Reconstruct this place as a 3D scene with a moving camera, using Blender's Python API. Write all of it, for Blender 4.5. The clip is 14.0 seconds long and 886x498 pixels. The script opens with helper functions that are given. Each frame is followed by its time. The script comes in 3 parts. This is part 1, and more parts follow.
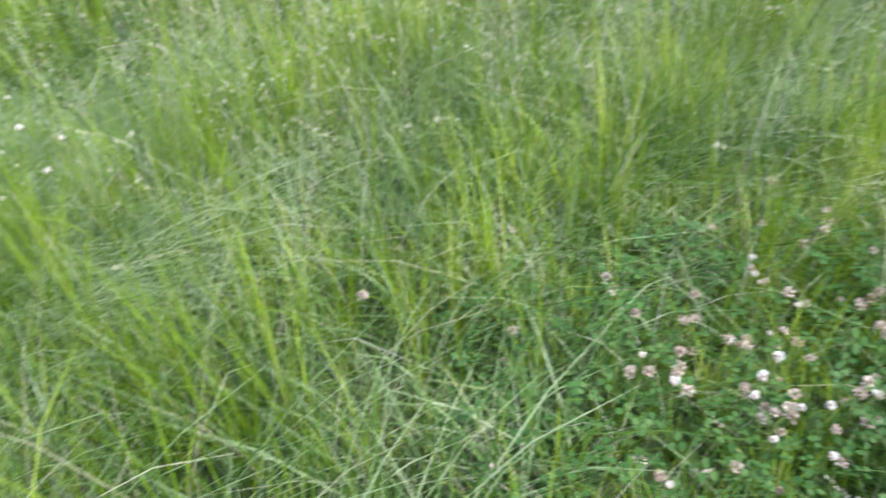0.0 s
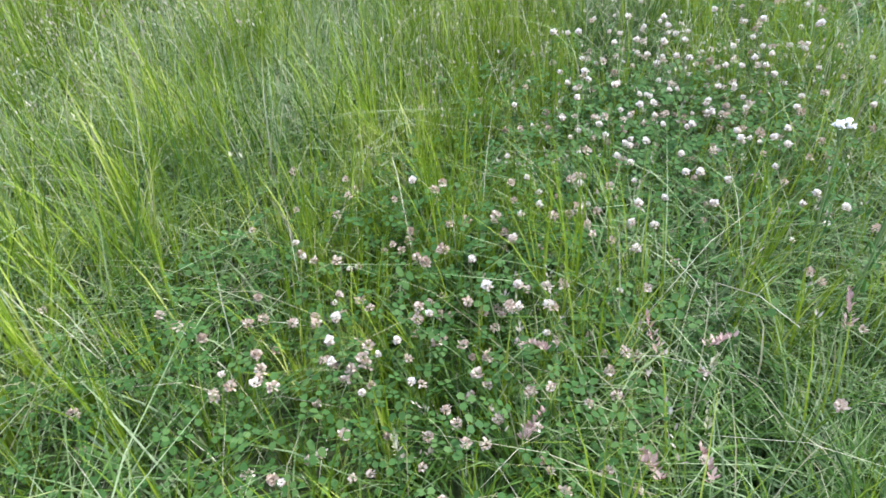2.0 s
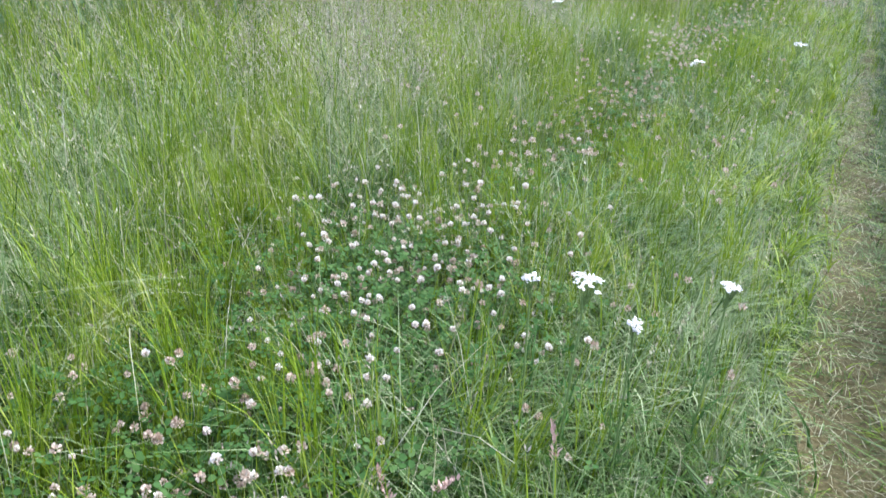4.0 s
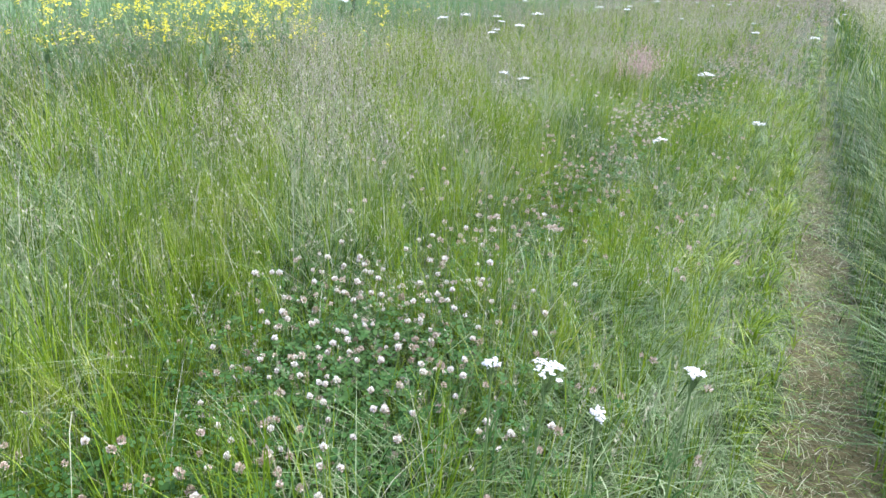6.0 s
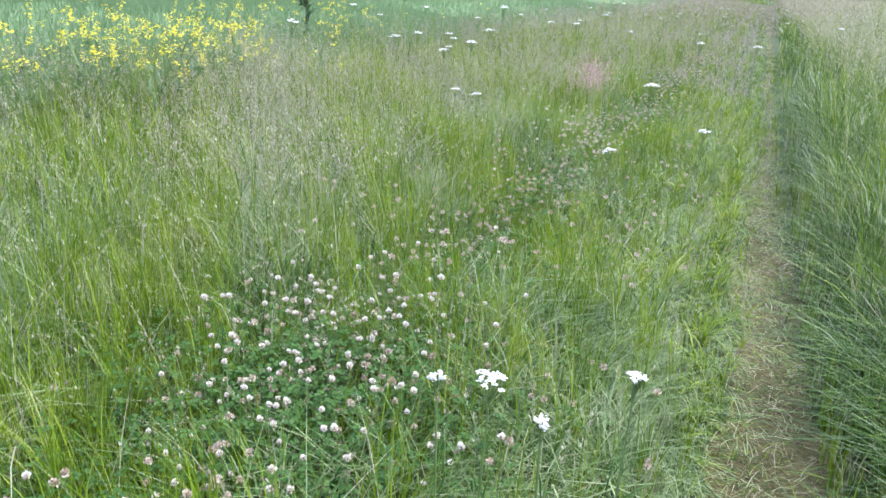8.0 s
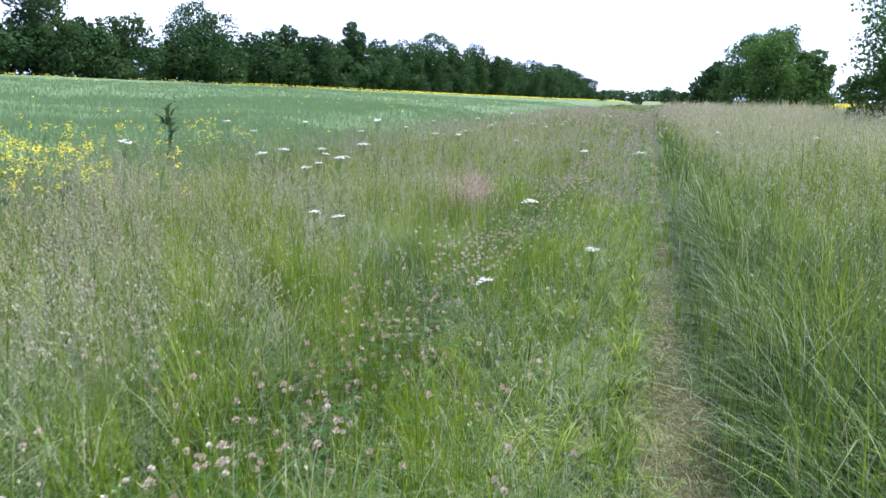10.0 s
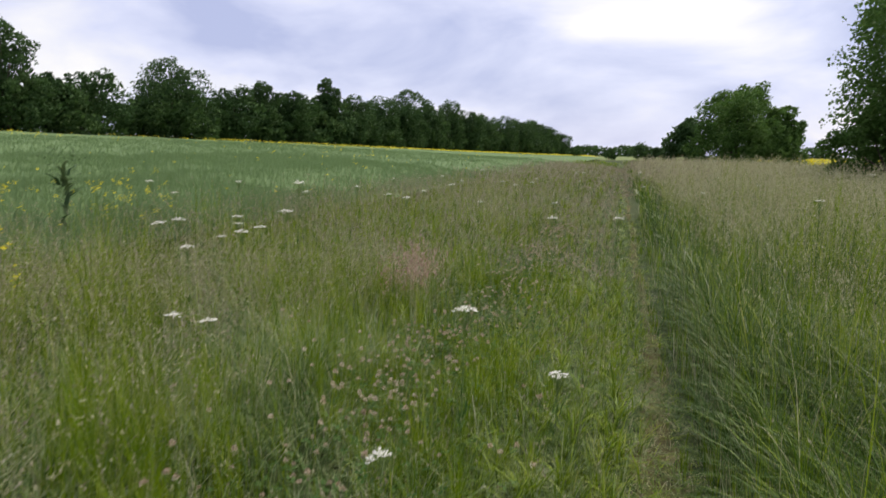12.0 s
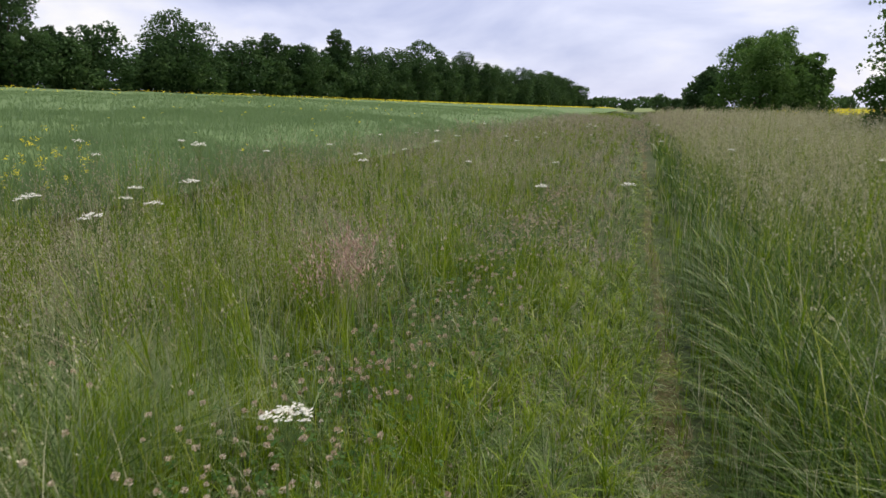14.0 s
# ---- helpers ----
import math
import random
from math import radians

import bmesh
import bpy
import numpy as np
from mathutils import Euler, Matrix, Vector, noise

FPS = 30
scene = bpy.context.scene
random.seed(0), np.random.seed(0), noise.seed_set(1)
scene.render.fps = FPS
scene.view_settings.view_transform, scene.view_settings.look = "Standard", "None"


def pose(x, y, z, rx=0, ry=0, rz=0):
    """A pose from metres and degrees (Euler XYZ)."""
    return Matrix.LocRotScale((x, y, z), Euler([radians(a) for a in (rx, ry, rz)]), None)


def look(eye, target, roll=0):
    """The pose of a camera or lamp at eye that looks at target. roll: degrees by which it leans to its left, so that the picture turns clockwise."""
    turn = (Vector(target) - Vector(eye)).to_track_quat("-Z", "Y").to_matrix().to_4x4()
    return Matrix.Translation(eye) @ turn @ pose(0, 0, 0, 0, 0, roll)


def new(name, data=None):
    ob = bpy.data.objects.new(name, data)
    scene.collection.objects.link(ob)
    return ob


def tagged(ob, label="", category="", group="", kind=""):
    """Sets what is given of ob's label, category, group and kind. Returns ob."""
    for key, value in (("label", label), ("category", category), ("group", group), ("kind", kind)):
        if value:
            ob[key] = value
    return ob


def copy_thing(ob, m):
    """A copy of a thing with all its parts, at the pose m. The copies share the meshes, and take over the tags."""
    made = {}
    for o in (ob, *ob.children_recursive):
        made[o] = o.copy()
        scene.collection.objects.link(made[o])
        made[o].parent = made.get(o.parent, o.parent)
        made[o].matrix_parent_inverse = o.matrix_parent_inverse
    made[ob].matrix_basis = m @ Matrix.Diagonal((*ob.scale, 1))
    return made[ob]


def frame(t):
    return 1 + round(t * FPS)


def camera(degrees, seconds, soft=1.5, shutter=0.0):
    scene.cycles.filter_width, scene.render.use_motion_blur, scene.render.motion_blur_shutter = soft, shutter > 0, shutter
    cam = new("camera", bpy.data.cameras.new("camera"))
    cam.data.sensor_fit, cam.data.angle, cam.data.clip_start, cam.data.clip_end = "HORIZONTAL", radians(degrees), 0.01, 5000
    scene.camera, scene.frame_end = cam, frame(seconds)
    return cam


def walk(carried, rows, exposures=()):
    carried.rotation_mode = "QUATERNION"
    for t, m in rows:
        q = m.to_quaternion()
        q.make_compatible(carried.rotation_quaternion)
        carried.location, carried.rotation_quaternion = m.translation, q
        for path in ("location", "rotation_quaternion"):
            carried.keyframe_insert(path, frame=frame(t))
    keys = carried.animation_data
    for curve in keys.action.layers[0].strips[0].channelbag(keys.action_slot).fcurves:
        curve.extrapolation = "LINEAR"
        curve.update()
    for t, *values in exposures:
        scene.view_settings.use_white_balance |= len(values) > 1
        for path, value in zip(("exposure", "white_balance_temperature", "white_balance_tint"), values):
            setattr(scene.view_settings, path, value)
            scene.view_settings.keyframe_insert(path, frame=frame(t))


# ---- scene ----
cam = camera(62.2, 14.0, soft=1.5, shutter=0.25)
PATH = [
    (0, (0.006, -0.109, 1.327), (-1.525, 0.076, 0.046), -4.9),
    (0.1, (0.011, -0.099, 1.327), (-1.518, 0.253, 0.080), -3.3),
    (0.2, (0.016, -0.094, 1.327), (-1.488, 0.507, 0.145), -2.8),
    (0.3, (0.021, -0.089, 1.327), (-1.437, 0.716, 0.212), -1.2),
    (0.5, (0.031, -0.069, 1.327), (-1.332, 0.939, 0.258), 1.5),
    (1, (0.051, -0.039, 1.327), (-1.162, 1.166, 0.280), 4.3),
    (1.5, (0.065, -0.050, 1.281), (-1.076, 1.136, 0.135), 0.1),
    (2, (0.101, 0.037, 1.216), (-1.056, 1.120, -0.012), -4.6),
    (2.5, (0.179, 0.075, 1.246), (-0.833, 1.448, 0.192), -0.4),
    (3, (0.229, 0.101, 1.246), (-0.535, 1.616, 0.178), 1.6),
    (3.5, (0.223, 0.082, 1.260), (-0.512, 1.650, 0.250), 3.5),
    (4, (0.223, 0.076, 1.279), (-0.596, 1.668, 0.377), 1.8),
    (4.2, (0.222, 0.069, 1.289), (-0.600, 1.690, 0.444), 1.6),
    (6.3, (0.223, 0.135, 1.297), (-0.566, 1.833, 0.579), 3.3),
    (6.5, (0.225, 0.125, 1.300), (-0.572, 1.825, 0.597), 3.7),
    (7, (0.235, 0.111, 1.306), (-0.518, 1.847, 0.644), 4.5),
    (7.5, (0.252, 0.119, 1.304), (-0.481, 1.854, 0.616), 3.3),
    (8, (0.276, 0.139, 1.300), (-0.435, 1.883, 0.612), 1.9),
    (8.5, (0.330, 0.199, 1.306), (-0.327, 2.012, 0.756), -0.4),
    (9, (0.343, 0.314, 1.306), (-0.291, 2.156, 0.834), -1.4),
    (9.2, (0.297, 0.418, 1.283), (-0.284, 2.284, 0.839), -0.3),
    (11.3, (0.256, 1.901, 1.287), (-0.234, 3.806, 0.894), 0.9),
    (11.5, (0.216, 2.003, 1.335), (-0.312, 3.886, 0.917), 1.9),
    (12, (0.229, 2.453, 1.308), (-0.231, 4.387, 1.048), 0.6),
    (12.5, (0.264, 2.835, 1.304), (-0.097, 4.796, 1.102), 0.1),
    (13, (0.274, 3.200, 1.333), (-0.204, 5.131, 1.090), 1.0),
    (13.5, (0.274, 3.556, 1.316), (-0.154, 5.484, 0.968), 0.0),
    (14, (0.296, 4.038, 1.288), (-0.202, 5.942, 0.905), 0.1),
]
EXPOSURES = [(0.0, 1.5, 5350, 20), (9.2, 1.5, 5350, 20), (11.3, 0.4, 6300, 13), (11.5, 0.9, 6500, 12), (11.7, 0.75, 6600, 12), (12.0, 0.15, 6700, 12), (14.0, 0.15, 6700, 12)]
walk(cam, [(t, look(eye, aim, roll)) for t, eye, aim, roll in PATH], EXPOSURES)

# ---- world and sun: a bright, broken overcast ----
SUN_ELEVATION, SUN_ROTATION = radians(52), radians(35)
world = bpy.data.worlds.new("overcast")
scene.world = world
world.use_nodes = True
wn, wl = world.node_tree.nodes, world.node_tree.links
wn.clear()
sky = wn.new("ShaderNodeTexSky")
sky.sky_type, sky.sun_disc = "NISHITA", False
sky.sun_elevation, sky.sun_rotation = SUN_ELEVATION, SUN_ROTATION
sky_bg = wn.new("ShaderNodeBackground")
sky_bg.inputs["Strength"].default_value = 0.08
wl.new(sky.outputs[0], sky_bg.inputs["Color"])
coord = wn.new("ShaderNodeTexCoord")
stretch = wn.new("ShaderNodeMapping")
stretch.inputs["Scale"].default_value = (1.0, 1.0, 2.6)
wl.new(coord.outputs["Generated"], stretch.inputs["Vector"])
clouds = wn.new("ShaderNodeTexNoise")
clouds.inputs["Scale"].default_value = 3.4
clouds.inputs["Detail"].default_value = 6
clouds.inputs["Roughness"].default_value = 0.5
clouds.inputs["Distortion"].default_value = 0.4
wl.new(stretch.outputs[0], clouds.inputs["Vector"])
tone = wn.new("ShaderNodeValToRGB")
tone.color_ramp.elements[0].position, tone.color_ramp.elements[0].color = 0.36, (0.47, 0.53, 0.80, 1)
tone.color_ramp.elements[1].position, tone.color_ramp.elements[1].color = 0.66, (1.0, 1.0, 1.0, 1)
mid = tone.color_ramp.elements.new(0.5)
mid.color = (0.70, 0.75, 0.98, 1)
wl.new(clouds.outputs["Fac"], tone.inputs["Fac"])
cloud_bg = wn.new("ShaderNodeBackground")
cloud_bg.inputs["Strength"].default_value = 1.0
wl.new(tone.outputs[0], cloud_bg.inputs["Color"])
both = wn.new("ShaderNodeMixShader")
both.inputs["Fac"].default_value = 0.85
wl.new(sky_bg.outputs[0], both.inputs[1])
wl.new(cloud_bg.outputs[0], both.inputs[2])
out = wn.new("ShaderNodeOutputWorld")
wl.new(both.outputs[0], out.inputs["Surface"])

sun = new("sun", bpy.data.lights.new("sun", "SUN"))
sun.data.energy, sun.data.angle, sun.data.color = 3.4, radians(10), (1.0, 0.94, 0.82)
sun.matrix_world = look((30 * math.sin(SUN_ROTATION), 30 * math.cos(SUN_ROTATION), 38), (0, 0, 0))


# ---- materials ----
def ramp(nodes, stops):
    """A colour ramp node with (position, colour) stops."""
    node = nodes.new("ShaderNodeValToRGB")
    e = node.color_ramp.elements
    e[0].position, e[0].color = stops[0][0], (*stops[0][1], 1)
    e[1].position, e[1].color = stops[-1][0], (*stops[-1][1], 1)
    for at, colour in stops[1:-1]:
        e.new(at).color = (*colour, 1)
    return node


def plant(name, stops, patch=0.0, rough=0.6, thin=0.3, size=1.2, gloss=0.13):
    """Plant matter: its colour varies from piece to piece and in patches over the ground; some light passes through."""
    m = bpy.data.materials.new(name)
    m.use_nodes = True
    n, l = m.node_tree.nodes, m.node_tree.links
    n.clear()
    own = n.new("ShaderNodeNewGeometry").outputs["Random Per Island"]
    where = n.new("ShaderNodeTexCoord")
    spots = n.new("ShaderNodeTexNoise")
    spots.inputs["Scale"].default_value = size
    spots.inputs["Detail"].default_value = 3
    l.new(where.outputs["Object"], spots.inputs["Vector"])
    wide = n.new("ShaderNodeMapRange")
    wide.inputs["From Min"].default_value, wide.inputs["From Max"].default_value = 0.3, 0.7
    l.new(spots.outputs["Fac"], wide.inputs["Value"])
    mixed = n.new("ShaderNodeMix")
    mixed.inputs["Factor"].default_value = patch
    l.new(own, mixed.inputs["A"])
    l.new(wide.outputs[0], mixed.inputs["B"])
    tint = ramp(n, stops)
    l.new(mixed.outputs["Result"], tint.inputs["Fac"])
    body = n.new("ShaderNodeBsdfPrincipled")
    body.inputs["Roughness"].default_value = rough
    body.inputs["Specular IOR Level"].default_value = gloss
    l.new(tint.outputs[0], body.inputs["Base Color"])
    through_light = n.new("ShaderNodeBsdfTranslucent")
    l.new(tint.outputs[0], through_light.inputs["Color"])
    mix = n.new("ShaderNodeMixShader")
    mix.inputs["Fac"].default_value = thin
    l.new(body.outputs[0], mix.inputs[1])
    l.new(through_light.outputs[0], mix.inputs[2])
    end = n.new("ShaderNodeOutputMaterial")
    l.new(mix.outputs[0], end.inputs["Surface"])
    return m


def rough_ground(name, stops, scale, fine, depth):
    """Soil or a closed canopy: two scales of colour and a bumpy surface."""
    m = bpy.data.materials.new(name)
    m.use_nodes = True
    n, l = m.node_tree.nodes, m.node_tree.links
    body = n["Principled BSDF"]
    body.inputs["Roughness"].default_value = 0.95
    body.inputs["Specular IOR Level"].default_value = 0.15
    where = n.new("ShaderNodeTexCoord")
    a, b = n.new("ShaderNodeTexNoise"), n.new("ShaderNodeTexNoise")
    a.inputs["Scale"].default_value, b.inputs["Scale"].default_value = scale, fine
    a.inputs["Detail"].default_value, b.inputs["Detail"].default_value = 4, 6
    for t in (a, b):
        l.new(where.outputs["Object"], t.inputs["Vector"])
    mixed = n.new("ShaderNodeMix")
    mixed.inputs["Factor"].default_value = 0.5
    l.new(a.outputs["Fac"], mixed.inputs["A"])
    l.new(b.outputs["Fac"], mixed.inputs["B"])
    tint = ramp(n, stops)
    l.new(mixed.outputs["Result"], tint.inputs["Fac"])
    l.new(tint.outputs[0], body.inputs["Base Color"])
    bump = n.new("ShaderNodeBump")
    bump.inputs["Distance"].default_value = depth
    l.new(b.outputs["Fac"], bump.inputs["Height"])
    l.new(bump.outputs[0], body.inputs["Normal"])
    return m


# EARTH is coloured dark to deepen the shadowed gaps between blades.
EARTH = rough_ground("earth", [(0.3, (0.025, 0.032, 0.010)), (0.5, (0.045, 0.062, 0.018)), (0.7, (0.085, 0.10, 0.035))], 0.9, 22, 0.02)
TREAD = rough_ground("trodden_earth", [(0.3, (0.042, 0.038, 0.012)), (0.5, (0.092, 0.080, 0.030)), (0.7, (0.185, 0.155, 0.070))], 3.0, 60, 0.02)
FAR_FIELD = rough_ground("far_pasture", [(0.3, (0.10, 0.15, 0.045)), (0.5, (0.16, 0.20, 0.07)), (0.7, (0.22, 0.24, 0.10))], 0.01, 0.3, 0.1)
CANOPY = rough_ground("pod_canopy", [(0.3, (0.105, 0.165, 0.066)), (0.5, (0.122, 0.186, 0.076)), (0.7, (0.145, 0.21, 0.088))], 0.12, 3, 0.12)
LUSH = plant("fresh_grass", [(0.0, (0.045, 0.098, 0.003)), (0.4, (0.128, 0.208, 0.005)), (0.75, (0.25, 0.335, 0.018)), (1.0, (0.50, 0.50, 0.15))], 0.4, rough=0.45, size=3.0, gloss=0.2)
# Coarse grass green, darkened to carry the shade low in the sward by the path.
DARK = plant("shade_dark_grass", [(0.0, (0.014, 0.040, 0.003)), (0.5, (0.042, 0.098, 0.008)), (0.85, (0.11, 0.19, 0.024)), (1.0, (0.32, 0.34, 0.12))], 0.4, rough=0.45, size=3.0, gloss=0.18)
BLUE = plant("bluish_grass", [(0.0, (0.06, 0.115, 0.026)), (0.5, (0.15, 0.22, 0.065)), (1.0, (0.40, 0.45, 0.23))], 0.4, rough=0.45, size=3.0, gloss=0.22)
DRY = plant("dry_grass", [(0.0, (0.20, 0.19, 0.085)), (0.5, (0.38, 0.365, 0.20)), (1.0, (0.60, 0.58, 0.39))], 0.25, thin=0.3)
PURPLE = plant("purple_grass_head", [(0.0, (0.17, 0.135, 0.09)), (0.5, (0.31, 0.27, 0.18)), (1.0, (0.52, 0.48, 0.34))], 0.3, thin=0.3)
PINK = plant("pink_grass_head", [(0.0, (0.30, 0.18, 0.14)), (0.5, (0.44, 0.30, 0.23)), (1.0, (0.60, 0.48, 0.37))], 0.2, thin=0.2)
STEM = plant("green_stem", [(0.0, (0.10, 0.17, 0.04)), (1.0, (0.2, 0.27, 0.09))], 0.2, thin=0.1)
CLOVER_LEAF = plant("clover_leaf", [(0.0, (0.035, 0.09, 0.016)), (0.6, (0.055, 0.12, 0.022)), (1.0, (0.10, 0.17, 0.04))], 0.3)
CLOVER_WHITE = plant("clover_petal", [(0.0, (0.80, 0.78, 0.66)), (0.75, (0.76, 0.71, 0.58)), (1.0, (0.58, 0.44, 0.34))], 0.0, thin=0.25)
CLOVER_FADED = plant("faded_clover", [(0.0, (0.28, 0.19, 0.11)), (0.5, (0.46, 0.36, 0.25)), (1.0, (0.70, 0.63, 0.48))], 0.3, thin=0.2)
WHITE = plant("white_floret", [(0.0, (0.78, 0.77, 0.70)), (1.0, (0.62, 0.61, 0.5))], 0.0, thin=0.2)
YELLOW = plant("yellow_petal", [(0.0, (0.72, 0.60, 0.02)), (1.0, (0.8, 0.72, 0.06))], 0.0, thin=0.3)
POD = plant("pod_green", [(0.0, (0.125, 0.195, 0.078)), (0.5, (0.15, 0.228, 0.094)), (1.0, (0.18, 0.26, 0.112))], 0.6, thin=0.45)
DOCK = plant("dock_green", [(0.0, (0.04, 0.08, 0.03)), (1.0, (0.09, 0.13, 0.05))], 0.2)
# Dark leaf green with distance haze mixed in: slightly lighter, with a blue tinge.
LEAF_DARK = plant("hazed_hedge_leaf", [(0.0, (0.030, 0.066, 0.021)), (0.5, (0.055, 0.108, 0.032)), (1.0, (0.095, 0.16, 0.047))], 0.75, rough=0.7, thin=0.3, size=0.22)
LEAF_LIGHT = plant("tree_leaf", [(0.0, (0.045, 0.10, 0.02)), (0.5, (0.088, 0.17, 0.036)), (1.0, (0.15, 0.245, 0.06))], 0.6, rough=0.65, thin=0.35, size=0.4)
BARK = rough_ground("bark", [(0.3, (0.06, 0.05, 0.035)), (0.7, (0.16, 0.13, 0.10))], 1.0, 14, 0.05)

rng = np.random.default_rng(7)
PATH_X = 0.48          # middle of the trodden line, which runs along y
CROP_X = -5.2          # edge of the crop


def height(x, y):
    """The lie of the land: level along the path, rising gently under the crop, with small unevenness."""
    x, y = np.asarray(x, float), np.asarray(y, float)
    rise = 0.044 * np.clip(-x - 5, 0, 70) * np.clip(1.35 - y / 300, 0.2, 1)
    dip = -0.035 * np.exp(-((x - PATH_X) / 0.14) ** 2)
    return rise + dip + 0.015 * np.sin(x * 1.7 + 0.6) * np.sin(y * 1.1) + 0.01 * np.sin(x * 4.1 + y * 2.3)


def mesh_of(name, verts, tris, material):
    """A mesh out of arrays of vertices and triangles."""
    me = bpy.data.meshes.new(name)
    verts, tris = np.asarray(verts, np.float32), np.asarray(tris, np.int32)
    me.vertices.add(len(verts))
    me.vertices.foreach_set("co", verts.ravel())
    me.loops.add(tris.size)
    me.loops.foreach_set("vertex_index", tris.ravel())
    me.polygons.add(len(tris))
    me.polygons.foreach_set("loop_start", np.arange(0, tris.size, 3, dtype=np.int32))
    me.update(calc_edges=True)
    me.materials.append(material)
    return me


def join(*pieces):
    """Several (verts, tris) as one."""
    vs, ts, at = [], [], 0
    for v, t in pieces:
        vs.append(np.asarray(v, float).reshape(-1, 3))
        ts.append(np.asarray(t, int).reshape(-1, 3) + at)
        at += len(vs[-1])
    return np.concatenate(vs), np.concatenate(ts)


def part(name, data, material, parent, label=""):
    ob = new(name, mesh_of(name, *data, material))
    ob.parent = parent
    return tagged(ob, label)


def blades(x, y, z, h, w, lean, segs=3, turn=None):
    """Tapering, bending strips that stand at x, y, z."""
    n = len(x)
    a = rng.uniform(0, 2 * np.pi, n) if turn is None else turn
    face = a + np.pi / 2 + rng.normal(0, 0.5, n)
    s = np.linspace(0, 1, segs + 1)
    bend = lean * h
    rows = []
    for k, t in enumerate(s):
        px = x + np.cos(a) * bend * t ** 2
        py = y + np.sin(a) * bend * t ** 2
        pz = z + h * t * (1 - 0.45 * np.minimum(lean, 1.2) * t)
        if k < segs:
            half = 0.5 * w * (1 - 0.75 * t)
            dx, dy = np.cos(face) * half, np.sin(face) * half
            rows += [np.stack([px - dx, py - dy, pz], 1), np.stack([px + dx, py + dy, pz], 1)]
        else:
            rows.append(np.stack([px, py, pz], 1))
    per = 2 * segs + 1
    verts = np.stack(rows, 1).reshape(-1, 3)
    tri = []
    for k in range(segs - 1):
        b = 2 * k
        tri += [(b, b + 1, b + 3), (b, b + 3, b + 2)]
    tri.append((2 * segs - 2, 2 * segs - 1, 2 * segs))
    tris = (np.arange(n)[:, None, None] * per + np.array(tri)[None]).reshape(-1, 3)
    return verts, tris


def scatter(x0, x1, y0, y1, density):
    n = int((x1 - x0) * (y1 - y0) * density)
    return rng.uniform(x0, x1, n), rng.uniform(y0, y1, n)


def walk_distance(x, y):
    """Distance from the stretch of the path that is walked."""
    return np.hypot(x - 0.2, y - np.clip(y, 0, 4.2))


def lump(x, y, size, seed=0.0):
    """A smooth random field between about -1 and 1."""
    return (np.sin(x / size * 2.1 + seed) * np.sin(y / size * 1.7 + 1.3 * seed + 0.4)
            + 0.6 * np.sin(x / size * 4.3 + y / size * 3.1 + seed * 2.2)) / 1.6


def grass_height(x, y):
    """How tall the sward is: trodden on the path, short beside it, long to both sides."""
    d = x - PATH_X
    left = 0.06 + 0.10 * np.clip((-d - 0.12) / 0.3, 0, 1) + 0.26 * np.clip((-d - 0.16) / 0.8, 0, 1) + 0.18 * np.clip((-d - 2.0) / 3.2, 0, 1)
    right = 0.10 + 0.56 * np.clip((d - 0.12) / 0.34, 0, 1) + 0.18 * np.clip((d - 0.9) / 1.0, 0, 1)
    h = np.where(d < 0, left, right)
    d = d - 0.035 * np.sin(y * 1.9) - 0.02 * np.sin(y * 5.3)
    open_ = tread_width(y)
    h = np.where(np.abs(d) < (0.125 + 0.03 * np.sin(y * 3.1 + 1)) * (0.45 + 0.55 * open_), 0.04 + 0.07 * (1 - open_), h)
    short = np.exp(-(((x + 0.85) / 0.42) ** 2 + ((y - 1.75) / 0.55) ** 2))
    short = np.maximum(short, np.exp(-(((x + 0.72) / 0.34) ** 2)) * (y > 2.6) * 0.95)
    short = np.maximum(short, np.exp(-(((x + 0.75) / 0.5) ** 2 + ((y - 0.6) / 0.4) ** 2)) * 0.8)
    short = np.maximum(short, 0.75 * np.exp(-((x + 0.15) / 0.4) ** 2) * np.clip((y - 2.8) / 1.2, 0, 1) * (x < PATH_X - 0.1))
    return h * (1 - 0.55 * short) * (1 + 0.2 * lump(x, y, 0.9) + 0.16 * lump(x, y, 0.3, 5.0))


def tread_width(y):
    """The tread is bare where the walk begins and closes over further along."""
    return 1 - 0.62 * np.clip((np.asarray(y, float) - 3.5) / 4.5, 0, 1)


# ---- ground ----
def axis(near, far, step, grow):
    """Grid lines, close together near the walk and wider far out."""
    out_, at, d = [0.0], 0.0, step
    while at < far:
        if at > near:
            d *= grow
        at += d
        out_.append(at)
    return np.array(out_)


right_lines = axis(8, 2400, 0.12, 1.12)
xs = np.concatenate([-right_lines[:0:-1], right_lines])
ys = np.concatenate([-axis(3, 2400, 0.2, 1.2)[:0:-1], axis(14, 2400, 0.2, 1.12)])
gx, gy = np.meshgrid(xs, ys, indexing="ij")
gz = height(gx, gy)
ground_verts = np.stack([gx, gy, gz], -1).reshape(-1, 3)
nx, ny = gx.shape
ia = (np.arange(nx - 1)[:, None] * ny + np.arange(ny - 1)[None]).ravel()
quads = np.stack([ia, ia + ny, ia + ny + 1, ia, ia + ny + 1, ia + 1], 1).reshape(-1, 3)
ground_mesh = mesh_of("ground", ground_verts, quads, EARTH)
ground_mesh.materials.append(FAR_FIELD)
middle = ground_verts[quads].mean(1)
ground_mesh.polygons.foreach_set("material_index", ((np.abs(middle[:, 0] + 20) > 90) | (middle[:, 1] > 190) | (middle[:, 1] < -60)).astype(np.int32))
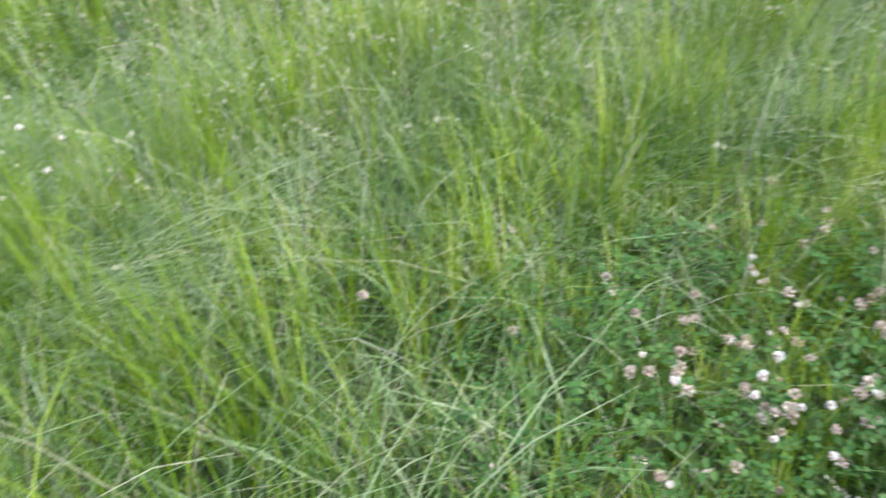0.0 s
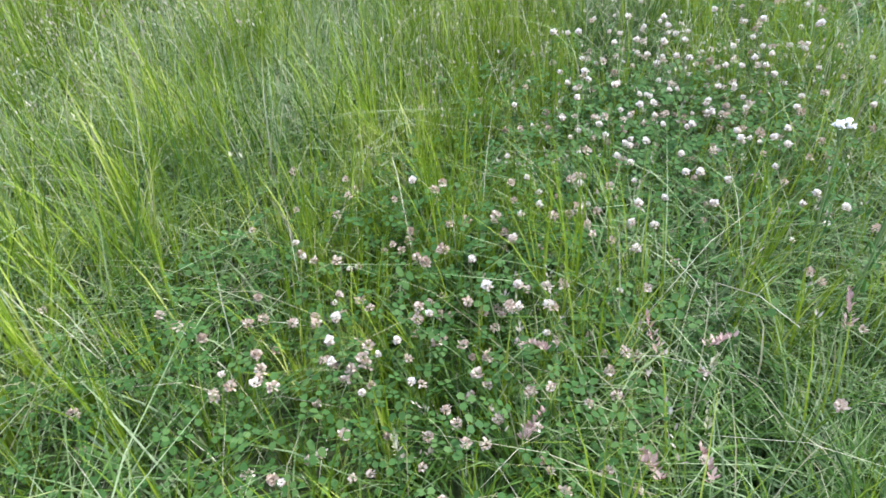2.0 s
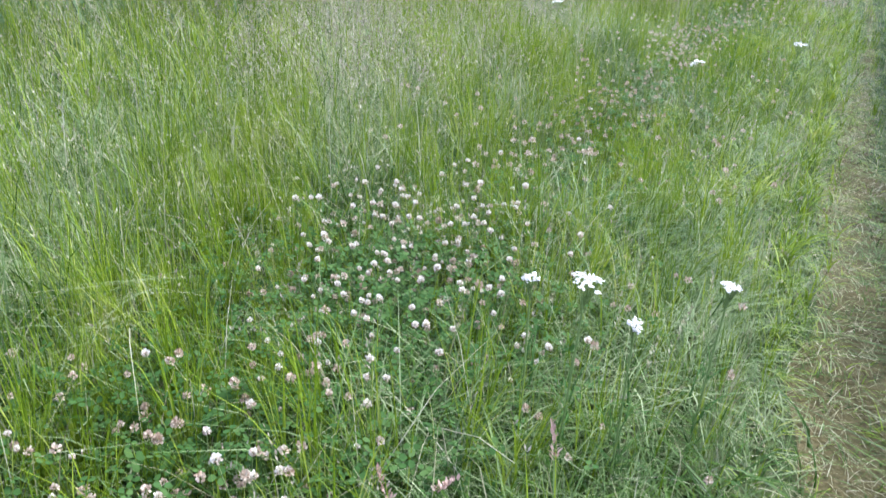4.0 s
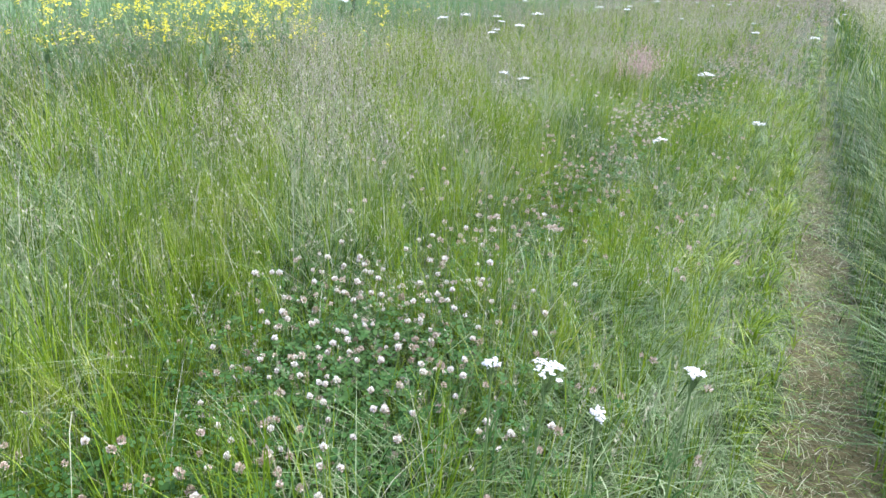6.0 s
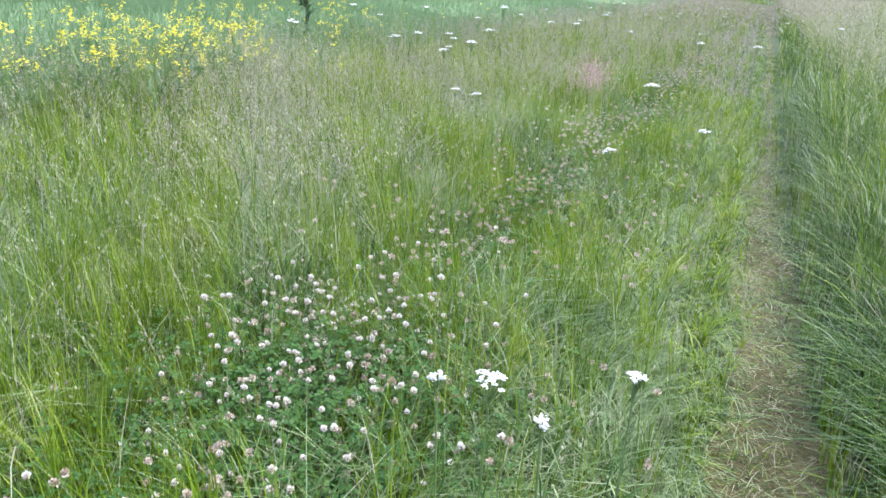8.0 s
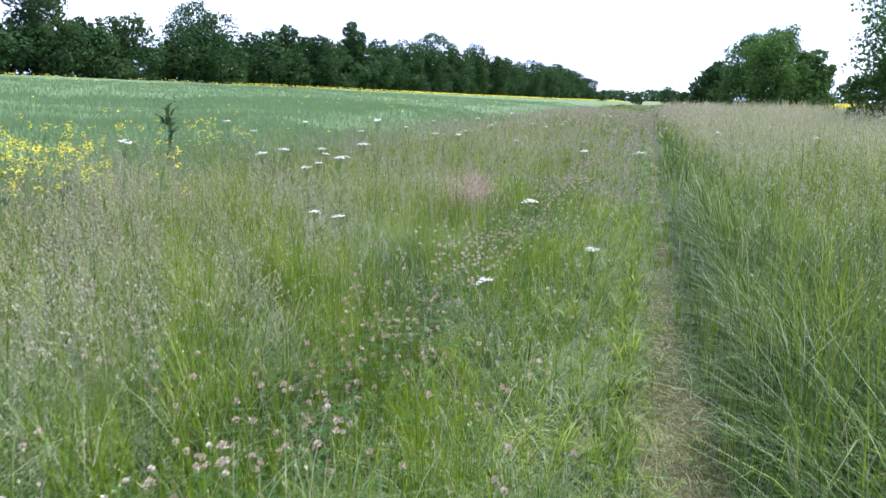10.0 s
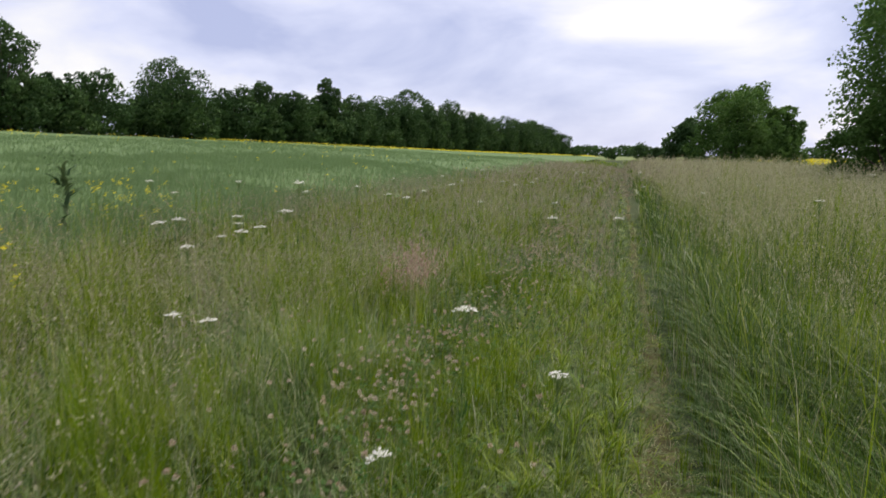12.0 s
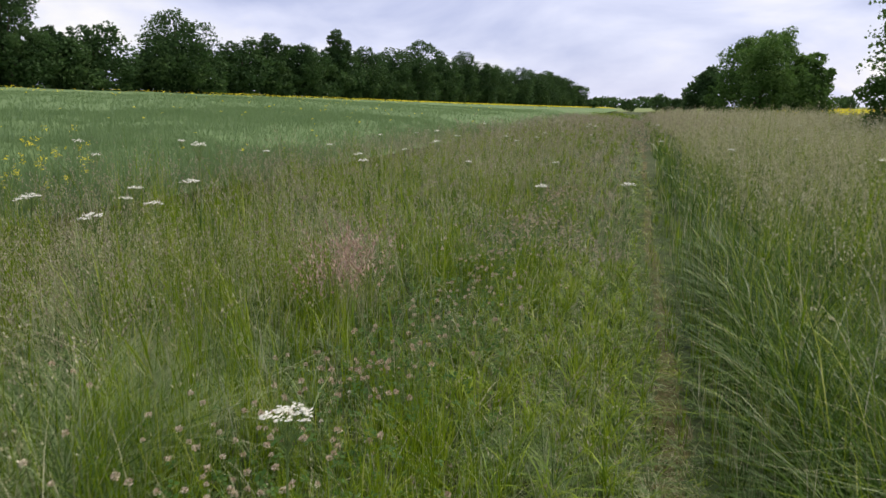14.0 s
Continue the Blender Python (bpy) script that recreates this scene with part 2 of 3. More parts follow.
ground_mesh.polygons.foreach_set("use_smooth", np.ones(len(quads), bool))
tagged(new("ground", ground_mesh), "earth under meadow grass, coloured dark for shade between blades, far pasture beyond", "ground", kind="structure")

# trodden line, a little above the earth, with ragged edges
ty = np.arange(-4, 60, 0.06)
side = np.linspace(-1, 1, 9)
wob = 0.14 + 0.03 * np.sin(ty * 3.7) + 0.02 * np.sin(ty * 9.1 + 1)
wob = wob * tread_width(ty)
tx = PATH_X + 0.03 * np.sin(ty * 0.9) + side[:, None] * wob[None]
tyy = np.broadcast_to(ty, tx.shape)
tz = height(tx, tyy) + 0.010 - 0.008 * np.abs(side[:, None]) + 0.004 * np.sin(tx * 60) * np.sin(tyy * 50)
nb = len(ty)
ib = (np.arange(8)[:, None] * nb + np.arange(nb - 1)[None]).ravel()
tread_tris = np.stack([ib, ib + nb, ib + nb + 1, ib, ib + nb + 1, ib + 1], 1).reshape(-1, 3)
tagged(new("footpath", mesh_of("footpath", np.stack([tx, tyy, tz], -1).reshape(-1, 3), tread_tris, TREAD)),
       "narrow trodden footpath of bare brown earth", "footpath", kind="structure")

# ---- grass ----
BANDS = [  # nearest, farthest, density, width of a blade, segments
    (0.0, 2.6, 2900, 0.0053, 3), (2.6, 6.0, 1200, 0.0078, 3), (6.0, 14.0, 300, 0.012, 2),
    (14.0, 36.0, 75, 0.028, 2), (36.0, 110.0, 9, 0.09, 2)]


def sward(name, material, share, label, where, tall=1.0, slim=1.0, lean=(0.15, 0.9)):
    """One kind of grass over the meadow; where(x, y) gives its share of the sward from place to place."""
    pieces = []
    for near, far, density, width, segs in BANDS:
        x, y = scatter(max(-far, CROP_X - 0.4), min(far, 7 + 0.1 * far), -min(far, 2.2), 4.2 + far, density * share)
        d = walk_distance(x, y)
        keep = (d >= near) & (d < far) & (rng.random(len(x)) < where(x, y))
        keep &= (y > -1.6) | (x < 0)
        x, y, fan, vigour = gather(x[keep], y[keep], 0.12 if far < 7 else 0.2 if far < 15 else 0.6, 10 * tall + slim)
        h = grass_height(x, y) * tall * vigour * rng.uniform(0.5, 1.3, len(x))
        on_path = h < 0.09
        near_path = np.abs(x - PATH_X) < 0.4
        bend = np.where(on_path, rng.uniform(1.0, 2.6, len(x)), rng.uniform(*lean, len(x)) * np.where(near_path, 0.45, 1.0))
        w = width * slim * rng.uniform(0.6, 1.4, len(x))
        drift = fan + 0.5 * lump(x, y, 1.4, 4.0) + rng.normal(0, 0.8, len(x))
        pieces.append(blades(x, y, height(x, y) - 0.004, h, w, bend, segs, drift))
    x, y = scatter(CROP_X, 9, -14, -2.2, 60 * share)
    x, y = np.concatenate([x, rng.uniform(5, 9, int(600 * share))]), np.concatenate([y, rng.uniform(-3, 10, int(600 * share))])
    pieces.append(blades(x, y, height(x, y), grass_height(x, y) * rng.uniform(0.6, 1.2, len(x)), np.full(len(x), 0.03), rng.uniform(*lean, len(x)), 2))
    return tagged(new(name, mesh_of(name, *join(*pieces), material)), label, "grass", kind="stuff")


def gather(x, y, cell, seed):
    """Draws blades together into tussocks; gives their places, the way they fan out and each tussock's vigour."""
    i, j = np.floor(x / cell), np.floor(y / cell)
    hash_ = lambda k: np.modf(np.abs(np.sin(i * 12.9898 + j * 78.233 + k + seed) * 43758.5453))[0]
    mx, my = (i + 0.15 + 0.7 * hash_(1.0)) * cell, (j + 0.15 + 0.7 * hash_(2.0)) * cell
    pull = 0.35 + 0.4 * hash_(3.0)
    fan = np.arctan2(y - my, x - mx)
    return x + (mx - x) * pull, y + (my - y) * pull, fan, 0.72 + 0.5 * hash_(4.0)


def right_of_path(x):
    return np.clip((x - PATH_X - 0.05) / 0.25, 0, 1)


def worn(x, y):
    return np.where(np.abs(x - PATH_X) < 0.15, 1.0 - 0.6 * tread_width(y), 1.0)


def bluish(x, y):
    """Where the sward turns to a paler, bluish grass: along the path, in patches, and far off, but not by the clover."""
    patch = np.clip(0.35 + 1.1 * lump(x, y, 0.8, 2.6), 0, 1)
    beside = np.exp(-((x - 0.12) / 0.28) ** 2)
    lush = np.exp(-((x + 1.35) / 0.55) ** 2 - ((y - 1.2) / 1.3) ** 2)
    return np.clip(np.maximum(patch, beside) * (1 - 0.9 * lush), 0, 1)


def tufts(x, y, seed):
    """Grass stands in tufts of a hand's breadth or two, with thin places between."""
    return np.clip(0.58 + 0.75 * lump(x, y, 0.22, seed) + 0.5 * lump(x, y, 0.75, seed + 1), 0.06, 1)


sward("meadow_grass", LUSH, 1.15, "fresh bright green meadow grass, long and fine",
      lambda x, y: (1 - 0.72 * right_of_path(x) + 0.25 * np.clip((x - 1.0) / 0.6, 0, 1)) * worn(x, y) * tufts(x, y, 0.3) * (1 - 0.55 * bluish(x, y)), 1.05, 0.85, (0.04, 0.5))
sward("coarse_grass", DARK, 1.05, "dense coarse green grass beside the footpath, darkened for shade",
      lambda x, y: (0.2 + 0.8 * right_of_path(x) + 0.35 * np.exp(-((x + 1.2) / 0.6) ** 2 - ((y - 1.1) / 1.2) ** 2)) * worn(x, y) * np.maximum(tufts(x, y, 1.7), 0.6 * right_of_path(x)), 0.9, 1.1, (0.25, 1.5))
sward("bluish_grass", BLUE, 0.55, "pale bluish green grass with bent blades",
      lambda x, y: (1 - 0.75 * right_of_path(x)) * worn(x, y) * (0.12 + 0.88 * bluish(x, y)), 0.95, 1.0, (0.4, 1.4))
sward("dry_grass", DRY, 0.2, "scattered dry straw coloured grass blades",
      lambda x, y: np.where(np.abs(x - PATH_X) < 0.3, 1.0, 0.35 + 0.4 * np.clip((x - 1.2) / 1.5, 0, 1)), 1.1, 0.6, (0.15, 1.2))


x_, y_ = rng.normal(PATH_X, 0.12, 3400), rng.uniform(-0.5, 7, 3400)
litter = blades(x_, y_, height(x_, y_) + rng.uniform(0.004, 0.02, 3400), rng.uniform(0.015, 0.045, 3400), rng.uniform(0.0012, 0.0028, 3400), rng.uniform(1.5, 3.0, 3400), 2)
tagged(new("straw_litter", mesh_of("straw_litter", *litter, DRY)), "flattened dry straw trodden into the footpath", "straw", kind="stuff")
for name_, n_, mat_, label_, seed_ in (("trodden_grass", 22000, DARK, "short trampled green grass on the footpath, darkened for shade", 1.0),
                                       ("trodden_meadow_grass", 12000, LUSH, "short trampled fresh green grass on the footpath", 3.0)):
    x_, y_ = rng.normal(PATH_X, 0.15, n_), rng.uniform(0.5, 18, n_)
    keep_ = rng.random(n_) < np.clip(0.25 + 1.1 * lump(x_ * 1.5, y_, 0.25, seed_) + 0.6 * np.abs(x_ - PATH_X) / 0.15 - 0.3 + 0.5 * (1 - tread_width(y_)), 0.05, 1)
    x_, y_ = x_[keep_], y_[keep_]
    m_ = len(x_)
    trodden = blades(x_, y_, height(x_, y_), rng.uniform(0.02, 0.07, m_), rng.uniform(0.002, 0.005, m_), rng.uniform(0.5, 2.2, m_), 2)
    tagged(new(name_, mesh_of(name_, *trodden, mat_)), label_, "grass", kind="stuff")


for cx_, cy_, rx_, ry_, n_ in ((-1.9, 6.6, 0.55, 0.7, 4200), (-2.3, 0.6, 0.6, 0.9, 3600), (-2.1, 3.4, 0.6, 0.8, 2600), (-1.95, -1.0, 0.4, 0.28, 3200), (0.1, 2.2, 0.16, 1.1, 2600), (0.1, 5.2, 0.2, 1.6, 2600), (-1.5, 5.6, 0.3, 0.5, 1500)):
    x_, y_ = rng.normal(cx_, rx_, n_), rng.normal(cy_, ry_, n_)
    h_ = rng.uniform(0.55, 1.0, n_) * np.clip(grass_height(x_, y_) * 1.15, 0.12, 0.5)
    mat_ = blades(x_, y_, height(x_, y_), h_, rng.uniform(0.002, 0.005, n_), rng.uniform(0.9, 2.0, n_), 3, 2.6 + 2.2 * lump(x_, y_, 0.5, 2.0) + rng.normal(0, 0.6, n_))
    tagged(new("matted_grass", mesh_of("matted_grass", *mat_, BLUE)), "pale matted grass bent over in the meadow", "grass", kind="stuff")


# broad, low, arching blades in the trampled corner by the path
x_, y_ = np.concatenate([rng.normal(-0.05, 0.28, 2600), rng.normal(-0.6, 0.3, 1400)]), np.concatenate([rng.normal(0.85, 0.4, 2600), rng.normal(0.9, 0.35, 1400)])
x_, y_, fan_, vigour_ = gather(x_, y_, 0.16, 9.0)
n_ = len(x_)
broad = blades(x_, y_, height(x_, y_), vigour_ * rng.uniform(0.12, 0.24, n_), rng.uniform(0.005, 0.010, n_), rng.uniform(0.5, 1.5, n_), 4, fan_ + rng.normal(0, 0.7, n_))
tagged(new("broad_grass", mesh_of("broad_grass", *broad, DARK)), "broad arching green grass blades in low tussocks", "grass", kind="stuff")


# the same arching blades, longer, along the far side of the path, and fresh ones on the near side
for x0_, x1_, h0_, h1_, n_, mat_, label_ in ((0.78, 1.6, 0.3, 0.55, 11000, DARK, "long arching green grass in tussocks beside the footpath, darkened for shade"),
                                              (0.85, 1.9, 0.4, 0.65, 3600, LUSH, "long arching fresh green grass in tussocks beside the footpath"),
                                              (-0.6, 0.34, 0.1, 0.24, 6500, LUSH, "low arching fresh green grass beside the footpath")):
    x_, y_ = rng.uniform(x0_, x1_, n_), rng.uniform(2.2, 10, n_)
    x_, y_, _, vigour_ = gather(x_, y_, 0.16, 4.0 + x0_)
    arch = blades(x_, y_, height(x_, y_), vigour_ * rng.uniform(h0_, h1_, n_), rng.uniform(0.005, 0.011, n_), rng.uniform(0.4, 1.2, n_), 3, rng.uniform(0, 2 * np.pi, n_))
    tagged(new("arching_grass", mesh_of("arching_grass", *arch, mat_)), label_, "grass", kind="stuff")


def panicles(x, y, z, h, head, spread, spikes, thick, lean):
    """Grass stems that carry a loose seed head of many small spikelets."""
    n = len(x)
    a = rng.uniform(0, 2 * np.pi, n)
    stem = blades(x, y, z, h, np.full(n, thick), lean, 2, a)
    vs, ts = [], []
    t = rng.uniform(1 - head, 1.0, (n, spikes))
    px = x[:, None] + np.cos(a)[:, None] * (lean * h)[:, None] * t ** 2
    py = y[:, None] + np.sin(a)[:, None] * (lean * h)[:, None] * t ** 2
    pz = z[:, None] + h[:, None] * t * (1 - 0.45 * np.minimum(lean, 1.2)[:, None] * t)
    b = rng.uniform(0, 2 * np.pi, (n, spikes))
    r = spread * (1.15 - (t - 1 + head) / head) * rng.uniform(0.3, 1, (n, spikes))
    ln = spread * rng.uniform(0.7, 1.3, (n, spikes))
    wd = ln * 0.22
    base = np.stack([px + np.cos(b) * r * 0.3, py + np.sin(b) * r * 0.3, pz], -1)
    tip = np.stack([px + np.cos(b) * (r + ln * 0.4), py + np.sin(b) * (r + ln * 0.4), pz + ln], -1)
    mid_ = (base + tip) / 2
    off = np.stack([-np.sin(b) * wd, np.cos(b) * wd, np.zeros_like(b)], -1)
    verts = np.stack([base, mid_ - off, tip, mid_ + off], 2).reshape(-1, 3)
    k = np.arange(n * spikes)[:, None, None] * 4
    tris = (k + np.array([(0, 1, 2), (0, 2, 3)])[None]).reshape(-1, 3)
    return stem, (verts, tris)


def seeded(name, head_mat, label, regions, hscale, head, spread, spikes, lean, thick=0.0016):
    heads, stems = [], []
    for x0, x1, y0, y1, density, size in regions:
        x, y = scatter(x0, x1, y0, y1, density)
        keep = rng.random(len(x)) < np.clip(0.6 + 0.6 * lump(x, y, 1.6, 3.3), 0.1, 1)
        x, y = x[keep], y[keep]
        h = (grass_height(x, y) * hscale + 0.05) * rng.uniform(0.8, 1.25, len(x))
        s, p = panicles(x, y, height(x, y), h, head, spread * size, spikes, thick * size, rng.uniform(*lean, len(x)))
        stems.append(s)
        heads.append(p)
    ob = tagged(new(name), label, "grass", kind="stuff")
    part("seed_head", join(*heads), head_mat, ob)
    part("stem", join(*stems), DRY, ob)
    return ob


seeded("purple_meadow_grass", PURPLE, "purplish brown flowering grass heads on thin stems",
       [(-5.3, -2.0, -1.0, 3.0, 140, 0.9), (-5.3, -1.5, 3.0, 9, 260, 1.05), (-5.3, 0.2, 9, 24, 110, 1.5), (-5.3, 3.0, 24, 70, 24, 3.4), (-1.6, 0.2, 0.3, 9, 30, 0.8), (-0.5, 0.4, 2, 12, 50, 0.9)],
       1.25, 0.33, 0.012, 10, (0.1, 0.7))
seeded("tall_straw_grass", DRY, "tall straw coloured grass gone to seed",
       [(1.4, 3.6, 1.0, 4.0, 50, 0.9), (1.4, 3.6, 4.0, 6.5, 110, 1.0), (1.3, 3.6, 6.5, 9, 190, 1.1), (1.2, 6.5, 9, 22, 170, 1.5), (1.4, 10, 22, 60, 40, 3.4), (0.9, 1.2, 2.5, 9, 25, 0.9), (-2.6, 0.2, 1.5, 9, 40, 0.75), (-4.8, -1.5, -1.0, 3.0, 130, 0.75), (-4.8, -1.3, 3.0, 9.0, 170, 0.9)],
       1.22, 0.36, 0.013, 11, (0.15, 0.8), 0.002)
x_, y_ = rng.normal(-1.29, 0.08, 120), rng.normal(7.9, 0.18, 120)
s_, p_ = panicles(x_, y_, height(x_, y_), rng.uniform(0.46, 0.72, 120), 0.42, 0.018, 16, 0.0016, rng.uniform(0.1, 0.4, 120))
tuft = tagged(new("grass_tuft"), "tuft of pinkish flowering grass in the meadow", "grass")
part("seed_head", p_, PINK, tuft)
part("stem", s_, DRY, tuft)


# ---- crop field ----
def crop_top(x, y):
    x = np.asarray(x, float)
    return height(x, y) + 0.42 + 0.36 * np.clip((CROP_X - x + 0.3) / 3.0, 0, 1) + 0.05 * lump(x, y, 1.2) + 0.06 * lump(x, y, 5.0, 2.0)


cx = CROP_X - axis(10, 58, 0.25, 1.06)
cy = np.concatenate([-axis(2, 60, 0.6, 1.2)[:0:-1], axis(20, 215, 0.25, 1.05)])
kx, ky = np.meshgrid(cx, cy, indexing="ij")
kz = crop_top(kx, ky) - 0.12
kz[0] = height(kx[0], ky[0]) + 0.25
kx[0] += 0.25
na, nbb = kx.shape
ic = (np.arange(na - 1)[:, None] * nbb + np.arange(nbb - 1)[None]).ravel()
canopy_tris = np.stack([ic, ic + nbb + 1, ic + nbb, ic, ic + 1, ic + nbb + 1], 1).reshape(-1, 3)
crop = tagged(new("crop_field"), "even blue-green oilseed crop past flowering", "crop", kind="stuff")
canopy = part("canopy", (np.stack([kx, ky, kz], -1).reshape(-1, 3), canopy_tris), CANOPY, crop)
canopy.data.polygons.foreach_set("use_smooth", np.ones(len(canopy_tris), bool))
stalks = []
for x0, x1, y0, y1, density, size in ((-9, -4.7, -2, 16, 420, 1.0), (-16, -5.0, 2, 34, 170, 1.5), (-40, -5.0, 16, 80, 24, 3.2)):
    x, y = scatter(x0, x1, y0, y1, density)
    h = rng.uniform(0.22, 0.42, len(x))
    stalks.append(blades(x, y, crop_top(x, y) - 0.02 - h * np.clip(0.4 + 0.25 * (CROP_X - x), 0.4, 0.72), h, 0.011 * size * rng.uniform(0.6, 1.4, len(x)), rng.uniform(0.05, 0.7, len(x)), 2))
part("stalks", join(*stalks), POD, crop)


def stars(x, y, z, size, petals=4):
    """Small four-petalled flowers, tilted at random."""
    n = len(x)
    normal = rng.normal(0, 0.5, (n, 3)) + (0, 0, 1)
    normal /= np.linalg.norm(normal, axis=1)[:, None]
    u = np.cross(normal, rng.normal(0, 1, (n, 3)))
    u /= np.linalg.norm(u, axis=1)[:, None]
    v = np.cross(normal, u)
    c = np.stack([x, y, z], 1)
    vs, ts = [c], []
    for k in range(petals):
        a = 2 * np.pi * k / petals
        for da in (-0.5, 0.5):
            r = u * np.cos(a + da) + v * np.sin(a + da)
            vs.append(c + r * size[:, None] + normal * size[:, None] * 0.2)
        ts.append((0, 1 + 2 * k, 2 + 2 * k))
    per = 1 + 2 * petals
    return np.stack(vs, 1).reshape(-1, 3), (np.arange(n)[:, None, None] * per + np.array(ts)[None]).reshape(-1, 3)


fx, fy = [], []
for x0, x1, y0, y1, density in ((-15, -5.2, 2, 40, 0.22), (-45, -8, 30, 110, 0.03)):
    x, y = scatter(x0, x1, y0, y1, density)
    fx.append(x)
    fy.append(y)
s = rng.uniform(-0.3, 1.1, 5200)   # a broken yellow rim along the far hedge
s = s[rng.random(5200) < np.clip(0.35 + 0.45 * np.sin(s * 23 + 1) + 0.4 * np.sin(s * 51) + 0.5 * (s > 0.1), 0.03, 1)]
back = rng.uniform(0, 1, len(s)) ** 2
fx.append(-53 + 36 * s + 3 + 22 * back * np.clip(1 - s, 0.2, 1))
fy.append(83 + 137 * s + rng.uniform(-3, 3, len(s)) - 8 * back)
fx, fy = np.concatenate(fx), np.concatenate(fy)
part("late_flowers", stars(fx, fy, crop_top(fx, fy) + 0.05, 0.014 + 0.0008 * np.hypot(fx, fy)), YELLOW, crop)


# ---- rape plants in flower at the crop's edge ----
def rape_plant(tall, seed):
    """A branching stem with flower clusters at the tips."""
    keep = np.random.default_rng(seed)
    ob = new("rape_plant")
    stems, tips = [], []
    k = 5
    z0 = np.concatenate([[0.0], tall * keep.uniform(0.35, 0.6, k)])
    h = np.concatenate([[tall], tall * keep.uniform(0.28, 0.5, k)])
    ang = keep.uniform(0, 2 * np.pi, k + 1)
    lean = np.concatenate([[0.05], keep.uniform(0.3, 0.8, k)])
    part("stem", blades(np.zeros(k + 1), np.zeros(k + 1), z0, h, np.full(k + 1, 0.009), lean, 3, ang), STEM, ob)
    for i in range(k + 1):
        cxx, cyy = np.cos(ang[i]) * lean[i] * h[i], np.sin(ang[i]) * lean[i] * h[i]
        czz = z0[i] + h[i] * (1 - 0.45 * lean[i])
        m = 11
        part("blossom", stars(cxx + keep.normal(0, 0.018, m), cyy + keep.normal(0, 0.018, m), czz + keep.normal(0, 0.02, m), keep.uniform(0.007, 0.012, m)), YELLOW, ob)["kind"] = "stuff"
    m = 14
    part("leaves", blades(keep.normal(0, 0.02, m), keep.normal(0, 0.02, m), keep.uniform(0.05, 0.6, m) * tall, keep.uniform(0.12, 0.25, m), np.full(m, 0.03), keep.uniform(0.6, 1.6, m), 3), POD, ob)
    return tagged(ob, "rape plant with bright yellow flower clusters", "plant", "rape plants at the edge of the crop")


kinds = [rape_plant(h, i) for i, h in enumerate((0.85, 0.95, 1.05))]
spots_ = [(rng.normal(-4.7, 0.55), rng.uniform(2.4, 6.6)) for _ in range(58)] + [(rng.uniform(-6.4, -5.0), rng.uniform(6.5, 10.5)) for _ in range(12)]
for i, (x, y) in enumerate(spots_):
    m = pose(x, y, float(height(x, y)), rng.normal(0, 5), rng.normal(0, 5), rng.uniform(0, 360))
    if i < 3:
        kinds[i].matrix_basis = m
    else:
        copy_thing(kinds[i % 3], m)


# ---- dock stalk at the crop's edge ----
dock = tagged(new("dock_plant"), "tall dark dock stalk standing above the crop", "plant")
dock.matrix_basis = pose(-5.6, 9.25, float(height(-5.6, 9.25)))
part("stem", blades(np.zeros(1), np.zeros(1), np.zeros(1), np.array([1.28]), np.array([0.02]), np.array([0.04]), 3), DOCK, dock)
part("leaves", blades(rng.normal(0, 0.03, 26), rng.normal(0, 0.03, 26), rng.uniform(0.3, 1.05, 26), rng.uniform(0.15, 0.34, 26), np.full(26, 0.045), rng.uniform(0.8, 1.5, 26), 3), DOCK, dock)
part("seed_head", stars(rng.normal(0, 0.09, 160), rng.normal(0, 0.09, 160), rng.uniform(0.8, 1.3, 160), np.full(160, 0.014)), DOCK, dock)["kind"] = "stuff"


# ---- umbels: yarrow and cow parsley ----
def tube(p, q, r0, r1, sides=5):
    p, q = np.array(p, float), np.array(q, float)
    d = (q - p) / np.linalg.norm(q - p)
    u = np.cross(d, (0.3, 0.9, 0.2))
    u /= np.linalg.norm(u)
    v = np.cross(d, u)
    a = np.arange(sides) * 2 * np.pi / sides
    ring = np.cos(a)[:, None] * u + np.sin(a)[:, None] * v
    verts = np.concatenate([p + ring * r0, q + ring * r1])
    k = np.arange(sides)
    j = (k + 1) % sides
    return verts, np.concatenate([np.stack([k, j, sides + j], 1), np.stack([k, sides + j, sides + k], 1)])


def buttons(c, r, lumps=6):
    """Small domed florets: low six-sided caps."""
    n = len(c)
    a = np.arange(lumps) * 2 * np.pi / lumps
    ring = np.stack([np.cos(a), np.sin(a), -0.25 * np.ones(lumps)], 1)
    cap = np.concatenate([[(0, 0, 0.45)], ring])
    verts = (c[:, None] + r[:, None, None] * cap[None] * rng.uniform(0.75, 1.25, (n, lumps + 1, 1))).reshape(-1, 3)
    k = np.arange(lumps)
    t = np.stack([np.zeros(lumps, int), 1 + k, 1 + (k + 1) % lumps], 1)
    return verts, (np.arange(n)[:, None, None] * (lumps + 1) + t[None]).reshape(-1, 3)


